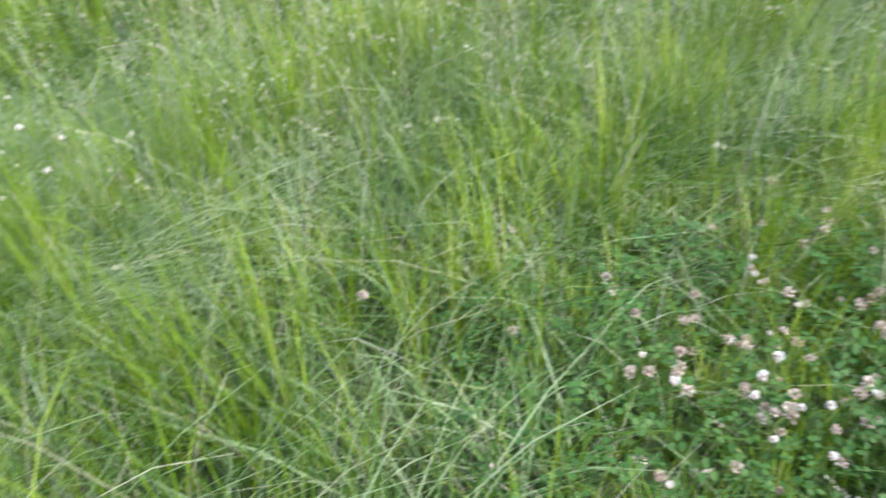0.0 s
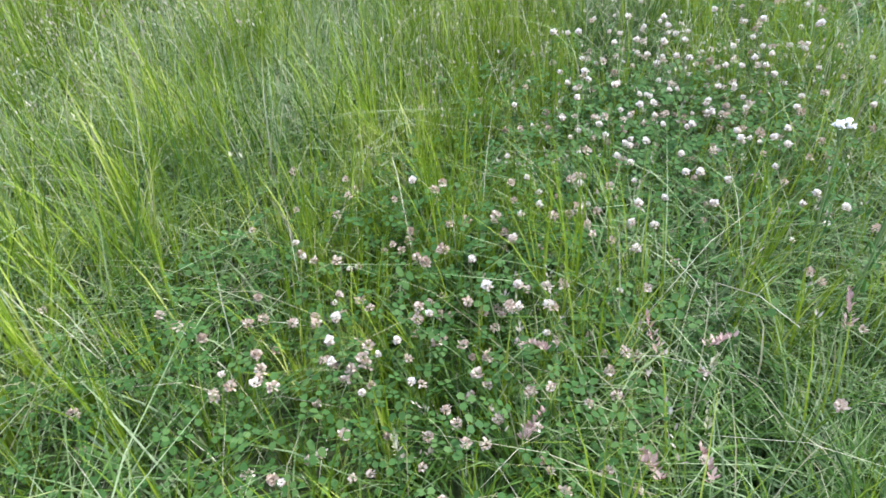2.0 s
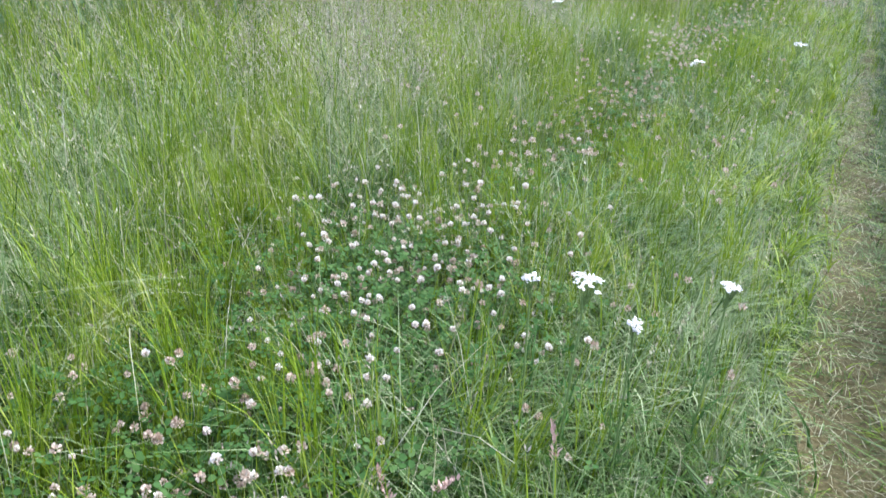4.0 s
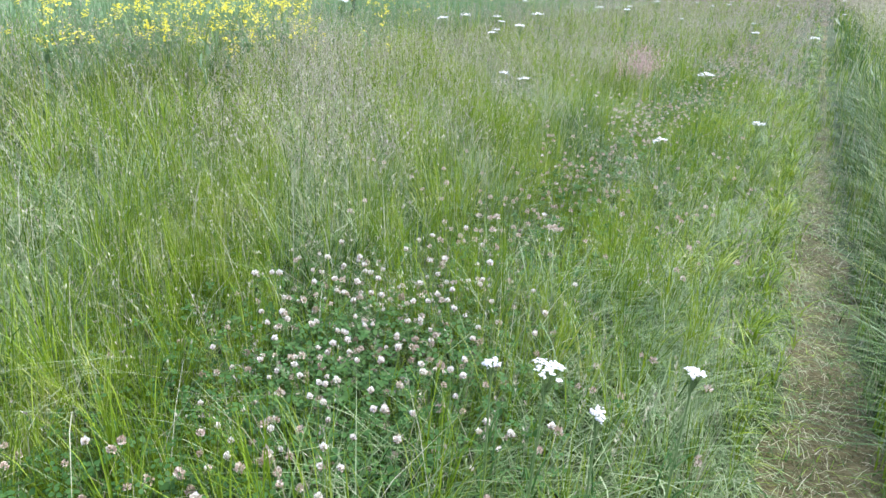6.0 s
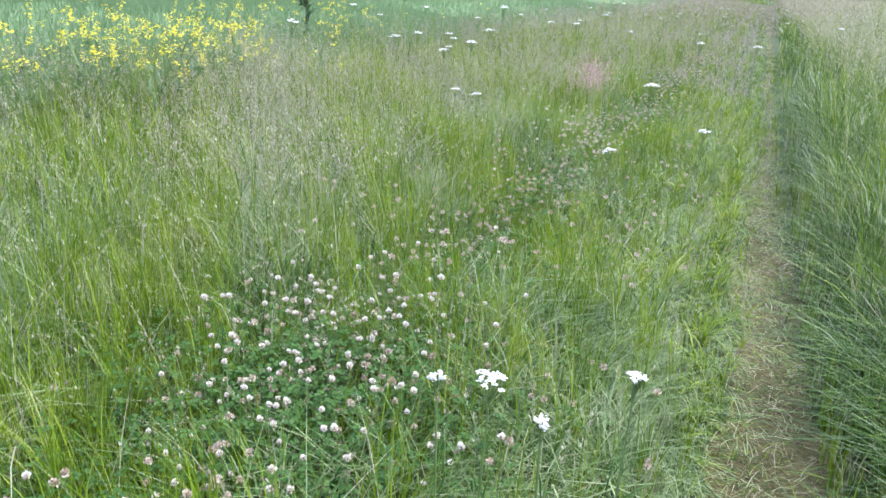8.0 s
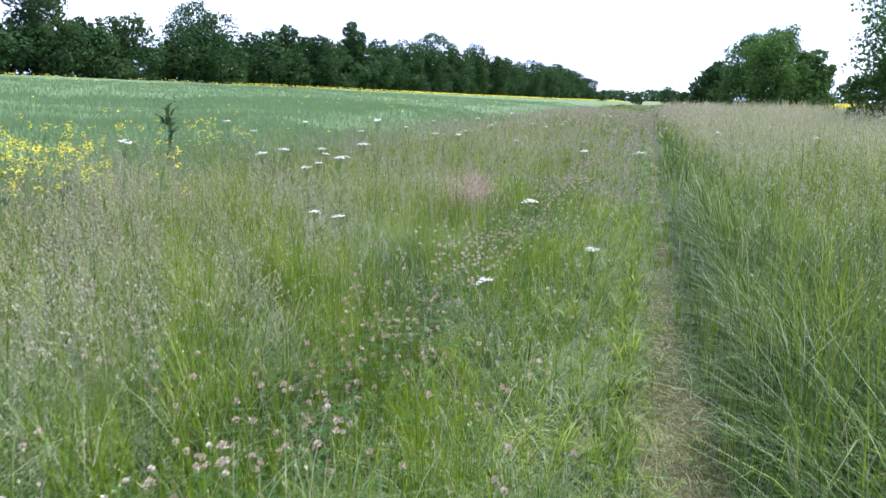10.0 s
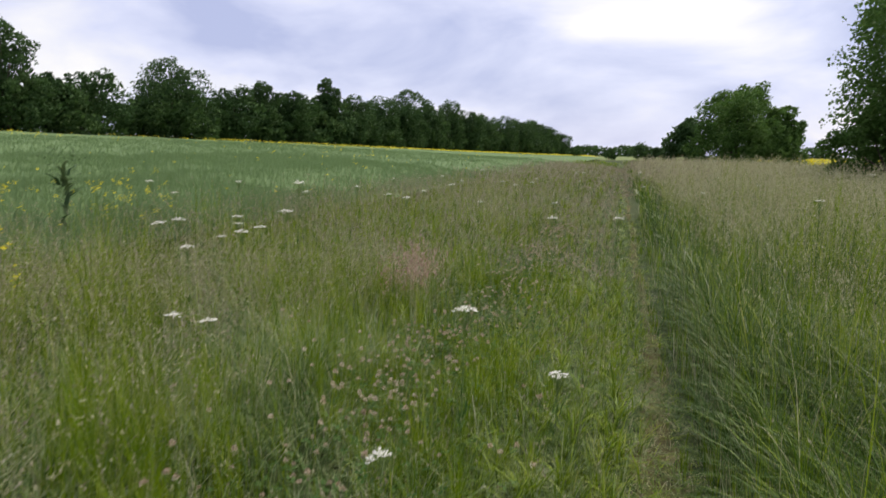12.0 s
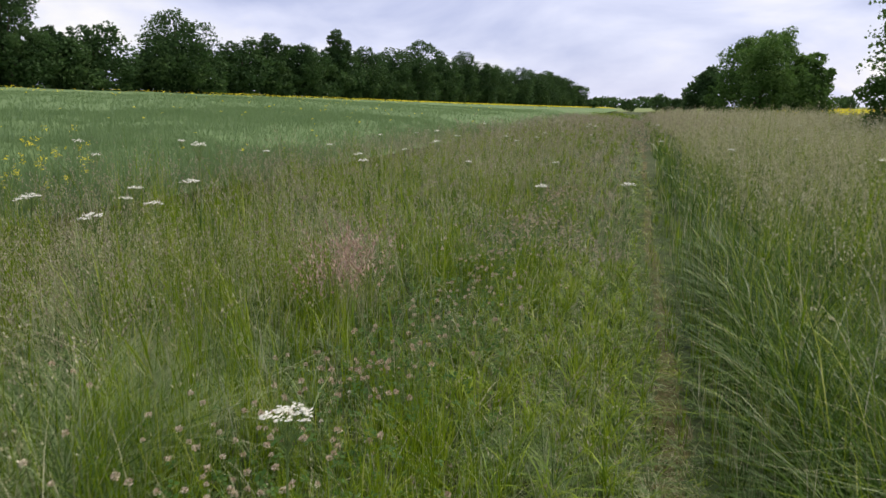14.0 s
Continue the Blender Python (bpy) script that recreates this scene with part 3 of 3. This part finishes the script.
def umbel_plant(name, tall, width, label, group, seed, clusters=15, near=False):
    """A stiff stem that branches into a flat head of small white florets, with feathery leaves."""
    keep = np.random.default_rng(seed)
    ob = new(name)
    fork = tall - width * 0.75
    part("stem", tube((0, 0, -0.02), (0.0, 0.0, fork), 0.0032, 0.0024), STEM, ob)
    rays, clusters_ = [], []
    for i in range(clusters):
        r = width * 0.5 * math.sqrt((i + 0.5) / clusters)
        a = i * 2.4 + keep.uniform(-0.3, 0.3)
        top = np.array((r * math.cos(a), r * math.sin(a) * 0.9, tall - r * 0.22 + keep.normal(0, 0.004)))
        rays.append(tube((0, 0, fork - keep.uniform(0, 0.04)), top, 0.0016, 0.001, 3))
        centres = top + keep.normal(0, 1, (13, 3)) * (width * 0.055, width * 0.055, 0.002)
        clusters_.append(buttons(centres, keep.uniform(0.0024, 0.0042, 13) * (0.5 + width * 4.5)))
    if near:
        for stalk_, florets in zip(rays, clusters_):
            ray = part("ray", stalk_, STEM, ob)
            part("umbellet", florets, WHITE, ray)["kind"] = "stuff"
    else:
        part("rays", join(*rays), STEM, ob)["kind"] = "stuff"
        part("flower_head", join(*clusters_), WHITE, ob)["kind"] = "stuff"
    m = 22
    part("leaves", blades(keep.normal(0, 0.01, m), keep.normal(0, 0.01, m), keep.uniform(0.03, 0.6, m) * tall, keep.uniform(0.06, 0.14, m), np.full(m, 0.005), keep.uniform(0.5, 1.4, m), 3), CLOVER_LEAF, ob)
    return tagged(ob, label, "flower", group)


YARROWS = [(-0.121, 1.325, 0.585, 0.066), (0.13, 1.576, 0.504, 0.046), (-0.002, 1.381, 0.498, 0.032), (-0.226, 1.379, 0.526, 0.036),
           (-1.718, 5.69, 0.473, 0.09), (-1.92, 5.578, 0.513, 0.075), (-0.355, 5.229, 0.699, 0.105), (0.004, 5.542, 0.379, 0.085), (-0.429, 4.534, 0.389, 0.08)]
for i, (x, y, z, w) in enumerate(YARROWS):
    plant_ = umbel_plant("yarrow", z - float(height(x, y)), w, "white flat-headed yarrow on a stiff green stem", "yarrow plants in the meadow", 40 + i, near=True)
    plant_.matrix_basis = pose(x, y, float(height(x, y)), rng.normal(0, 2), rng.normal(0, 2), rng.uniform(0, 360))
PARSLEY = [(-2.39, 8.15, 1.06), (-3.49, 5.58, 0.96), (-6.1, 11.35, 0.9), (-2.98, 8.09, 0.7), (-3.2, 8.55, 0.72), (-2.67, 8.12, 0.68), (-2.71, 7.49, 0.66),
           (-5.1, 10.5, 0.8), (4.72, 25.2, 0.85), (0.7, 17.4, 0.7), (-1.63, 18.7, 0.7), (-3.6, 8.08, 0.7), (-4.9, 11.65, 0.9), (-2.35, 7.18, 0.75), (-2.62, 8.38, 0.8),
           (-2.35, 6.5, 0.72), (-3.15, 7.54, 0.78), (3.8, 21.7, 0.9), (1.39, 13.3, 0.8), (2.31, 11.1, 0.85), (0.86, 25.2, 0.8)]
PARSLEY += [(rng.uniform(-5, 0.3), rng.uniform(9, 30), rng.uniform(0.6, 0.85)) for _ in range(26)] + [(rng.uniform(1.5, 6), rng.uniform(12, 34), rng.uniform(0.75, 0.95)) for _ in range(10)]
models = [umbel_plant("cow_parsley", 0.75, w, "cow parsley with a flat creamy white flower head", "cow parsley in the meadow", 80 + i) for i, w in enumerate((0.085, 0.105, 0.13))]
for i, (x, y, z) in enumerate(PARSLEY):
    g = float(height(x, y))
    m = pose(x, y, g, rng.normal(0, 3), rng.normal(0, 3), rng.uniform(0, 360))
    ob = models[i] if i < 3 else copy_thing(models[i % 3], m)
    ob.matrix_basis = m
    ob.scale = (1, 1, (z - g) / 0.75)


# ---- clover ----
def clover_head(seed, r, top, bottom, n):
    """Part of a round head: narrow florets from the height top down to bottom, over a small core."""
    keep = np.random.default_rng(seed)
    k = np.arange(n)
    zz = top + (bottom - top) * (k + 0.5) / n
    rr, a = np.sqrt(np.clip(1 - zz ** 2, 0, 1)), k * 2.39996
    d = np.stack([rr * np.cos(a), rr * np.sin(a), zz], 1) + keep.normal(0, 0.12, (n, 3))
    tip = d * r * keep.uniform(0.8, 1.2, (n, 1))
    root = d * r * 0.3 - np.array([0, 0, 0.15 * r])
    across = np.cross(d, keep.normal(0, 1, (n, 3)))
    across /= np.linalg.norm(across, axis=1)[:, None]
    half = across * r * 0.3
    mid_ = root * 0.2 + tip * 0.8
    verts = np.stack([root, mid_ - half, tip, mid_ + half], 1).reshape(-1, 3)
    return verts, (k[:, None, None] * 4 + np.array([(0, 1, 2), (0, 2, 3)])[None]).reshape(-1, 3)


def clover_plant(seed, tall, r, petal, label):
    ob = new("clover_flower")
    bend = 0.02 * math.sin(seed)
    part("stem", tube((0, 0, -0.01), (bend, bend, tall - r), 0.0012, 0.001, 4), STEM, ob)
    for name, top, bottom, n, m in (("flower_head", 1.0, -0.15, 52, petal), ("flower_base", -0.05, -0.8, 26, CLOVER_FADED)):
        head = part(name, clover_head(seed, r, top, bottom, n), m, ob)
        head.location = (bend, bend, tall)
    return tagged(ob, label, "flower", "clover flowers in the meadow")


white = [clover_plant(i, h, r, CLOVER_WHITE, "white clover flower head on a thin stem") for i, (h, r) in enumerate(((0.27, 0.0085), (0.29, 0.0095), (0.24, 0.0078), (0.30, 0.0088)))]
faded = [clover_plant(10 + i, h, r, CLOVER_FADED, "faded brownish pink clover head going over") for i, (h, r) in enumerate(((0.2, 0.0105), (0.17, 0.0095)))]
heads_at = []
knots = [(rng.normal(-0.82, 0.19), rng.normal(1.74, 0.4)) for _ in range(34)]   # heads come up in knots
for k in range(215):
    kx_, ky_ = knots[k % 34]
    heads_at.append((kx_ - 0.12 * (ky_ - 1.85) + rng.normal(0, 0.09), ky_ + rng.normal(0, 0.12), 0.16))
for _ in range(40):
    heads_at.append((rng.normal(-0.86, 0.2), rng.normal(0.72, 0.22), 0.6))
for _ in range(14):
    heads_at.append((rng.normal(-1.9, 0.35), rng.normal(-1.0, 0.2), 0.1))
for _ in range(26):
    heads_at.append((rng.normal(-0.8, 0.15), rng.uniform(3.0, 7.5), 0.85))
used = [0, 0]
for x, y, old in heads_at:
    pool = 1 if rng.random() < old else 0
    group_ = (white, faded)[pool]
    m = pose(x, y, float(height(x, y)), rng.normal(0, 7), rng.normal(0, 7), rng.uniform(0, 360)) @ Matrix.Scale(rng.uniform(0.75, 1.15), 4)
    if used[pool] < len(group_):
        group_[used[pool]].matrix_basis = m
    else:
        copy_thing(group_[used[pool] % len(group_)], m)
    used[pool] += 1


def trefoils(x, y, z, size):
    """Clover leaves: three rounded leaflets each."""
    n = len(x)
    turn = rng.uniform(0, 2 * np.pi, n)
    tilt = rng.normal(0, 0.35, (n, 2))
    vs, ts = [], []
    outline = [(0.1, 0.0), (0.55, 0.42), (1.0, 0.3), (1.05, 0.0), (1.0, -0.3), (0.55, -0.42)]
    for k in range(3):
        a = turn + k * 2 * np.pi / 3
        for u, v in outline:
            dx = (np.cos(a) * u - np.sin(a) * v) * size
            dy = (np.sin(a) * u + np.cos(a) * v) * size
            vs.append(np.stack([x + dx, y + dy, z + dx * tilt[:, 0] + dy * tilt[:, 1] + 0.12 * size * abs(v)], 1))
        b = 6 * k
        ts += [(b, b + 1, b + 2), (b, b + 2, b + 3), (b, b + 3, b + 4), (b, b + 4, b + 5)]
    return np.stack(vs, 1).reshape(-1, 3), (np.arange(n)[:, None, None] * 18 + np.array(ts)[None]).reshape(-1, 3)


lx = np.concatenate([rng.normal(-0.83, 0.3, 3000), rng.uniform(-1.3, -0.2, 1400), rng.normal(-0.7, 0.26, 3200)])
ly = np.concatenate([rng.normal(1.7, 0.4, 3000), rng.uniform(0.0, 1.2, 1400), rng.uniform(2.5, 11, 3200)])
tagged(new("clover_leaves", mesh_of("clover_leaves", *trefoils(lx, ly, height(lx, ly) + rng.uniform(0.07, 0.23, len(lx)), rng.uniform(0.009, 0.019, len(lx))), CLOVER_LEAF)),
       "low carpet of dark green clover leaves", "clover", kind="stuff")
hx = np.concatenate([rng.normal(-0.78, 0.17, 260), rng.normal(-0.6, 0.2, 280), rng.uniform(-1.4, 0.2, 130), rng.normal(-0.72, 0.28, 110)])
hy = np.concatenate([rng.uniform(2.6, 7, 260), rng.uniform(7, 14, 280), rng.uniform(-0.2, 6, 130), rng.normal(0.75, 0.24, 110)])
hx = np.concatenate([hx, [kx_ - 0.12 * (ky_ - 1.85) for kx_, ky_ in knots for _ in range(4)] + rng.normal(0, 0.08, 136)])
hy = np.concatenate([hy, [ky_ for kx_, ky_ in knots for _ in range(4)] + rng.normal(0, 0.1, 136)])
hz = height(hx, hy) + np.maximum(rng.uniform(0.12, 0.27, len(hx)), grass_height(hx, hy) * rng.uniform(0.75, 1.15, len(hx)) * (hy > 2.4))
low_heads = []
for x, y, z in zip(hx, hy, hz):
    v_, t_ = clover_head(int(1e4 * abs(x + y)), rng.uniform(0.008, 0.0125), 1.0, -0.7, 30)
    low_heads.append((v_ + (x, y, z), t_))
faded_stems = blades(hx, hy, height(hx, hy), hz - height(hx, hy), np.full(len(hx), 0.0025), np.full(len(hx), 0.02), 2)
band = tagged(new("faded_clover_heads"), "band of faded pinkish brown clover heads in the grass", "clover", kind="stuff")
part("flower_heads", join(*low_heads), CLOVER_FADED, band)
part("stems", faded_stems, STEM, band)


# ---- trees ----
def leaf_cloud(lobes, count, size, keep):
    """Leaf sprays spread over and inside the lobes (x, y, z, radius, squash) of a crown, with gaps."""
    lobes = np.array(lobes, float)
    pick = keep.choice(len(lobes), count, p=lobes[:, 3] ** 2 / (lobes[:, 3] ** 2).sum())
    d = keep.normal(0, 1, (count, 3))
    d /= np.linalg.norm(d, axis=1)[:, None]
    wavy = 1 + 0.16 * np.sin(d[:, 0] * 7 + pick) * np.sin(d[:, 1] * 6 + 2 * pick) + 0.1 * np.sin(d[:, 2] * 11 + pick)
    r = lobes[pick, 3] * wavy * keep.uniform(0.25, 1, count) ** 0.4
    c = lobes[pick, :3] + d * r[:, None] * np.stack([np.ones(count), np.ones(count), lobes[pick, 4]], 1)
    u = keep.normal(0, 1, (count, 3))
    u /= np.linalg.norm(u, axis=1)[:, None]
    v = np.cross(u, keep.normal(0, 1, (count, 3)))
    v /= np.linalg.norm(v, axis=1)[:, None]
    s = (size * keep.uniform(0.5, 1.35, count))[:, None]
    fold = np.cross(u, v) * s * 0.25
    verts = np.stack([c - u * s * 0.5, c - v * s * 0.36 + fold, c + u * s * 0.5, c + v * s * 0.36 + fold], 1).reshape(-1, 3)
    t = (np.arange(count)[:, None, None] * 4 + np.array([(0, 1, 2), (0, 2, 3)])[None]).reshape(-1, 3)
    return verts, t


def tree(name, tall, wide, low, leaves, leaf, material, label, category, group, seed, lobes=11, thin_top=False):
    """Tapered trunk, forking limbs and a lumpy crown that reaches down to the height low."""
    keep = np.random.default_rng(seed)
    ob = new(name)
    girth = 0.022 * tall + 0.05
    fork = max(0.25 * tall, low * 0.8)
    part("trunk", join(tube((0, 0, -0.2), (0.05 * wide * keep.normal(), 0, fork), girth, girth * 0.7, 8), tube((0, 0, fork * 0.95), (keep.normal(0, 0.1), 0, tall * 0.8), girth * 0.7, girth * 0.2, 6)), BARK, ob)
    crown = []
    for i in range(lobes):
        t = (i + 0.5) / lobes
        z = low + (tall - low) * (0.12 + 0.76 * t)
        reach = 0.5 * wide * math.sqrt(max(0.05, 1 - abs(2 * t - 0.75) ** 2.2 * 0.6)) * 0.62
        a = i * 2.4 + keep.uniform(-0.4, 0.4)
        far = reach * keep.uniform(0.5, 1.05)
        r = min(wide * 0.24, (tall - low) * 0.28) * keep.uniform(0.75, 1.2) * (0.75 if t > 0.8 else 1)
        crown.append((far * math.cos(a), far * math.sin(a), min(z, tall - r * 0.85), r, 0.85))
        if i % 2 == 0:
            part("limb", tube((0, 0, fork * keep.uniform(0.8, 1.3)), crown[-1][:3], girth * 0.35, girth * 0.08, 5), BARK, ob)
    for _ in range(lobes * 4):
        base = crown[keep.integers(0, lobes)]
        d = keep.normal(0, 1, 3)
        d /= np.linalg.norm(d)
        crown.append((base[0] + d[0] * base[3], base[1] + d[1] * base[3], min(max(base[2] + abs(d[2]) * base[3] * 0.8, low), tall), base[3] * keep.uniform(0.24, 0.46), 0.9))
    part("crown", leaf_cloud(crown, leaves, leaf, keep), material, ob)
    return tagged(ob, label, category, group)


def plant_tree(x, y, *rest):
    ob = tree(*rest)
    ob.matrix_basis = pose(x, y, float(height(x, y)))
    return ob


# the hedge beyond the crop
TALL = [(-0.24, 13, 10), (-0.145, 12.4, 8.5), (0.0, 10.0, 11), (0.112, 9.2, 6), (0.16, 8.2, 8), (0.218, 12.0, 5), (0.27, 9.2, 9), (0.33, 9.6, 9), (0.389, 12.2, 9), (0.45, 10, 8),
        (0.513, 11, 8), (0.57, 9.4, 9), (0.626, 9.2, 9), (0.7, 9.4, 10), (0.77, 9.3, 10), (0.83, 9.4, 9), (0.88, 8.8, 9), (0.931, 8.2, 8), (1.0, 6.8, 8)]
for i, (s, h, w) in enumerate(TALL):
    plant_tree(-53 + 36 * s, 83 + 137 * s, "hedge_tree", h, w, h * 0.04, 9500, 0.3, LEAF_DARK, "tall dark green hedgerow tree", "tree", "trees in the far hedge", 200 + i)
shrubs = [tree("hedge_shrub", h, w, 0.0, 5200, 0.38, LEAF_DARK, "dense dark green hedgerow bush", "bush", "bushes in the far hedge", 300 + i, 8) for i, (h, w) in enumerate(((7.2, 10), (6.4, 9), (7.8, 9), (5.8, 8)))]
for i, s in enumerate(np.arange(-0.42, 1.0, 0.036)):
    x, y = -53 + 36 * s + rng.normal(-1, 0.6), 83 + 137 * s + rng.normal(0, 1)
    ob = shrubs[i] if i < 4 else copy_thing(shrubs[i % 4], Matrix())
    ob.matrix_basis = pose(x, y, float(height(x, y)), 0, 0, rng.uniform(0, 360))
    k = rng.uniform(0.95, 1.2) * (0.85 if s < 0.06 else 1.0 if s < 0.6 else 1.0 - 0.6 * (s - 0.6))
    ob.scale = (1.1, 1.1, k)

# brambles and scrub that close the hedge's foot
foot = []
for s in np.arange(-0.45, 1.02, 0.008):
    x, y = -53 + 36 * s + rng.normal(-0.5, 0.5), 83 + 137 * s
    foot.append((x, y, float(height(x, y)) + rng.uniform(0.3, 2.2), rng.uniform(1.2, 2.2), 0.9))
tagged(new("hedge_undergrowth", mesh_of("hedge_undergrowth", *leaf_cloud(foot, 26000, 0.4, rng), LEAF_DARK)), "dark tangled scrub along the foot of the hedge", "bush", kind="stuff")

# trees to the right of the path
plant_tree(9.3, 66, "field_tree", 6.9, 8.4, 0.4, 30000, 0.19, LEAF_LIGHT, "broad rounded green tree standing in long grass", "tree", "trees beside the path", 401, 14)
plant_tree(12.9, 67, "field_tree", 5.7, 4.2, 0.3, 10000, 0.22, LEAF_LIGHT, "smaller green tree beside a broad rounded one", "tree", "trees beside the path", 402, 9)
plant_tree(6.4, 80, "field_tree", 4.9, 4.2, 0.3, 4500, 0.34, LEAF_DARK, "dark green tree behind a broad rounded one", "tree", "trees beside the path", 403, 9)
plant_tree(10.2, 27.5, "field_tree", 7.7, 9.6, 0.1, 70000, 0.125, LEAF_LIGHT, "tall leafy green tree with branches down to the grass", "tree", "trees beside the path", 404, 15)
for i, (x, y, h, w) in enumerate(((-2.6, 200, 3.0, 5.0), (8.5, 170, 3.0, 4.6), (-12, 215, 3.2, 5.0), (5.5, 185, 3.4, 5.0))):
    plant_tree(x, y, "field_bush", h, w, 0.1, 900, 0.5, LEAF_DARK, "small dark bush at the end of the meadow", "bush", "bushes far along the path", 420 + i, 6)

plant_tree(7.9, 26.5, "field_bush", 2.9, 4.2, 0.0, 12000, 0.12, LEAF_LIGHT, "dark bushy growth at the foot of a tall tree", "bush", "trees beside the path", 430, 8)

# woods on the skyline and a far yellow field
far_lobes = []
for k in range(150):
    x = -330 + 6.5 * k + rng.normal(0, 2)
    far_lobes.append((x, 560 + rng.normal(0, 20), 1.5 + rng.uniform(0, 3.5), rng.uniform(4, 7.5), 0.75))
tagged(new("far_woods", mesh_of("far_woods", *leaf_cloud(far_lobes, 30000, 2.2, rng), LEAF_DARK)), "low line of dark woods on the horizon", "woods", kind="stuff")
hx, hy = scatter(16, 75, 95, 150, 1.5)
tagged(new("far_yellow_field", mesh_of("far_yellow_field", *stars(hx, hy, height(hx, hy) + rng.uniform(0.3, 0.7, len(hx)), rng.uniform(0.25, 0.5, len(hx))), YELLOW)),
       "distant strip of yellow flowering rape", "crop", kind="stuff")

# ---- single stalks that stand out near the clover ----
stalk = tagged(new("grass_stalk"), "long dry grass stalk bent over the clover", "grass")
part("stem", join(tube((-0.30, 1.15, 0.16), (-0.32, 1.153, 0.25), 0.0016, 0.0014, 4), tube((-0.32, 1.153, 0.25), (-0.23, 1.14, 0.275), 0.0014, 0.0012, 4), tube((-0.23, 1.14, 0.275), (-0.145, 1.129, 0.255), 0.0012, 0.0008, 4)), DRY, stalk)
for x, y, h in ((0.03, 1.5, 0.5), (0.0, 1.46, 0.42), (0.14, 1.62, 0.58), (-0.1, 1.7, 0.36), (0.22, 2.1, 0.45), (-0.25, 1.0, 0.25), (-0.55, 0.5, 0.3), (-0.15, 0.85, 0.28), (-0.1, 2.6, 0.4), (0.1, 3.2, 0.42)):
    ob = tagged(new("grass_spike"), "pale upright grass spike going to seed", "grass", "grass spikes beside the path")
    one = np.zeros(1)
    st, hd = panicles(one, one, one, np.array([h]), 0.3, 0.009, 34, 0.0022, np.array([0.12]))
    part("stem", st, STEM, ob)
    part("seed_head", hd, DRY, ob)
    ob.matrix_basis = pose(x, y, float(height(x, y)), 0, 0, rng.uniform(0, 360))
for x, y, h in ((-0.27, 0.93, 0.3), (-0.2, 0.8, 0.28), (-0.13, 0.74, 0.27), (-0.08, 0.78, 0.24), (-0.32, 1.03, 0.31), (-0.42, 0.62, 0.26), (-0.5, 0.9, 0.28), (-0.05, 1.15, 0.33)):
    ob = tagged(new("grass_plume"), "soft pinkish grass plume on a short stem", "grass", "pink grass plumes by the path")
    one = np.zeros(1)
    st, hd = panicles(one, one, one, np.array([h]), 0.28, 0.012, 46, 0.002, np.array([0.35]))
    part("stem", st, STEM, ob)
    part("seed_head", hd, PINK, ob)
    ob.matrix_basis = pose(x, y, float(height(x, y)), 0, 0, rng.uniform(0, 360))
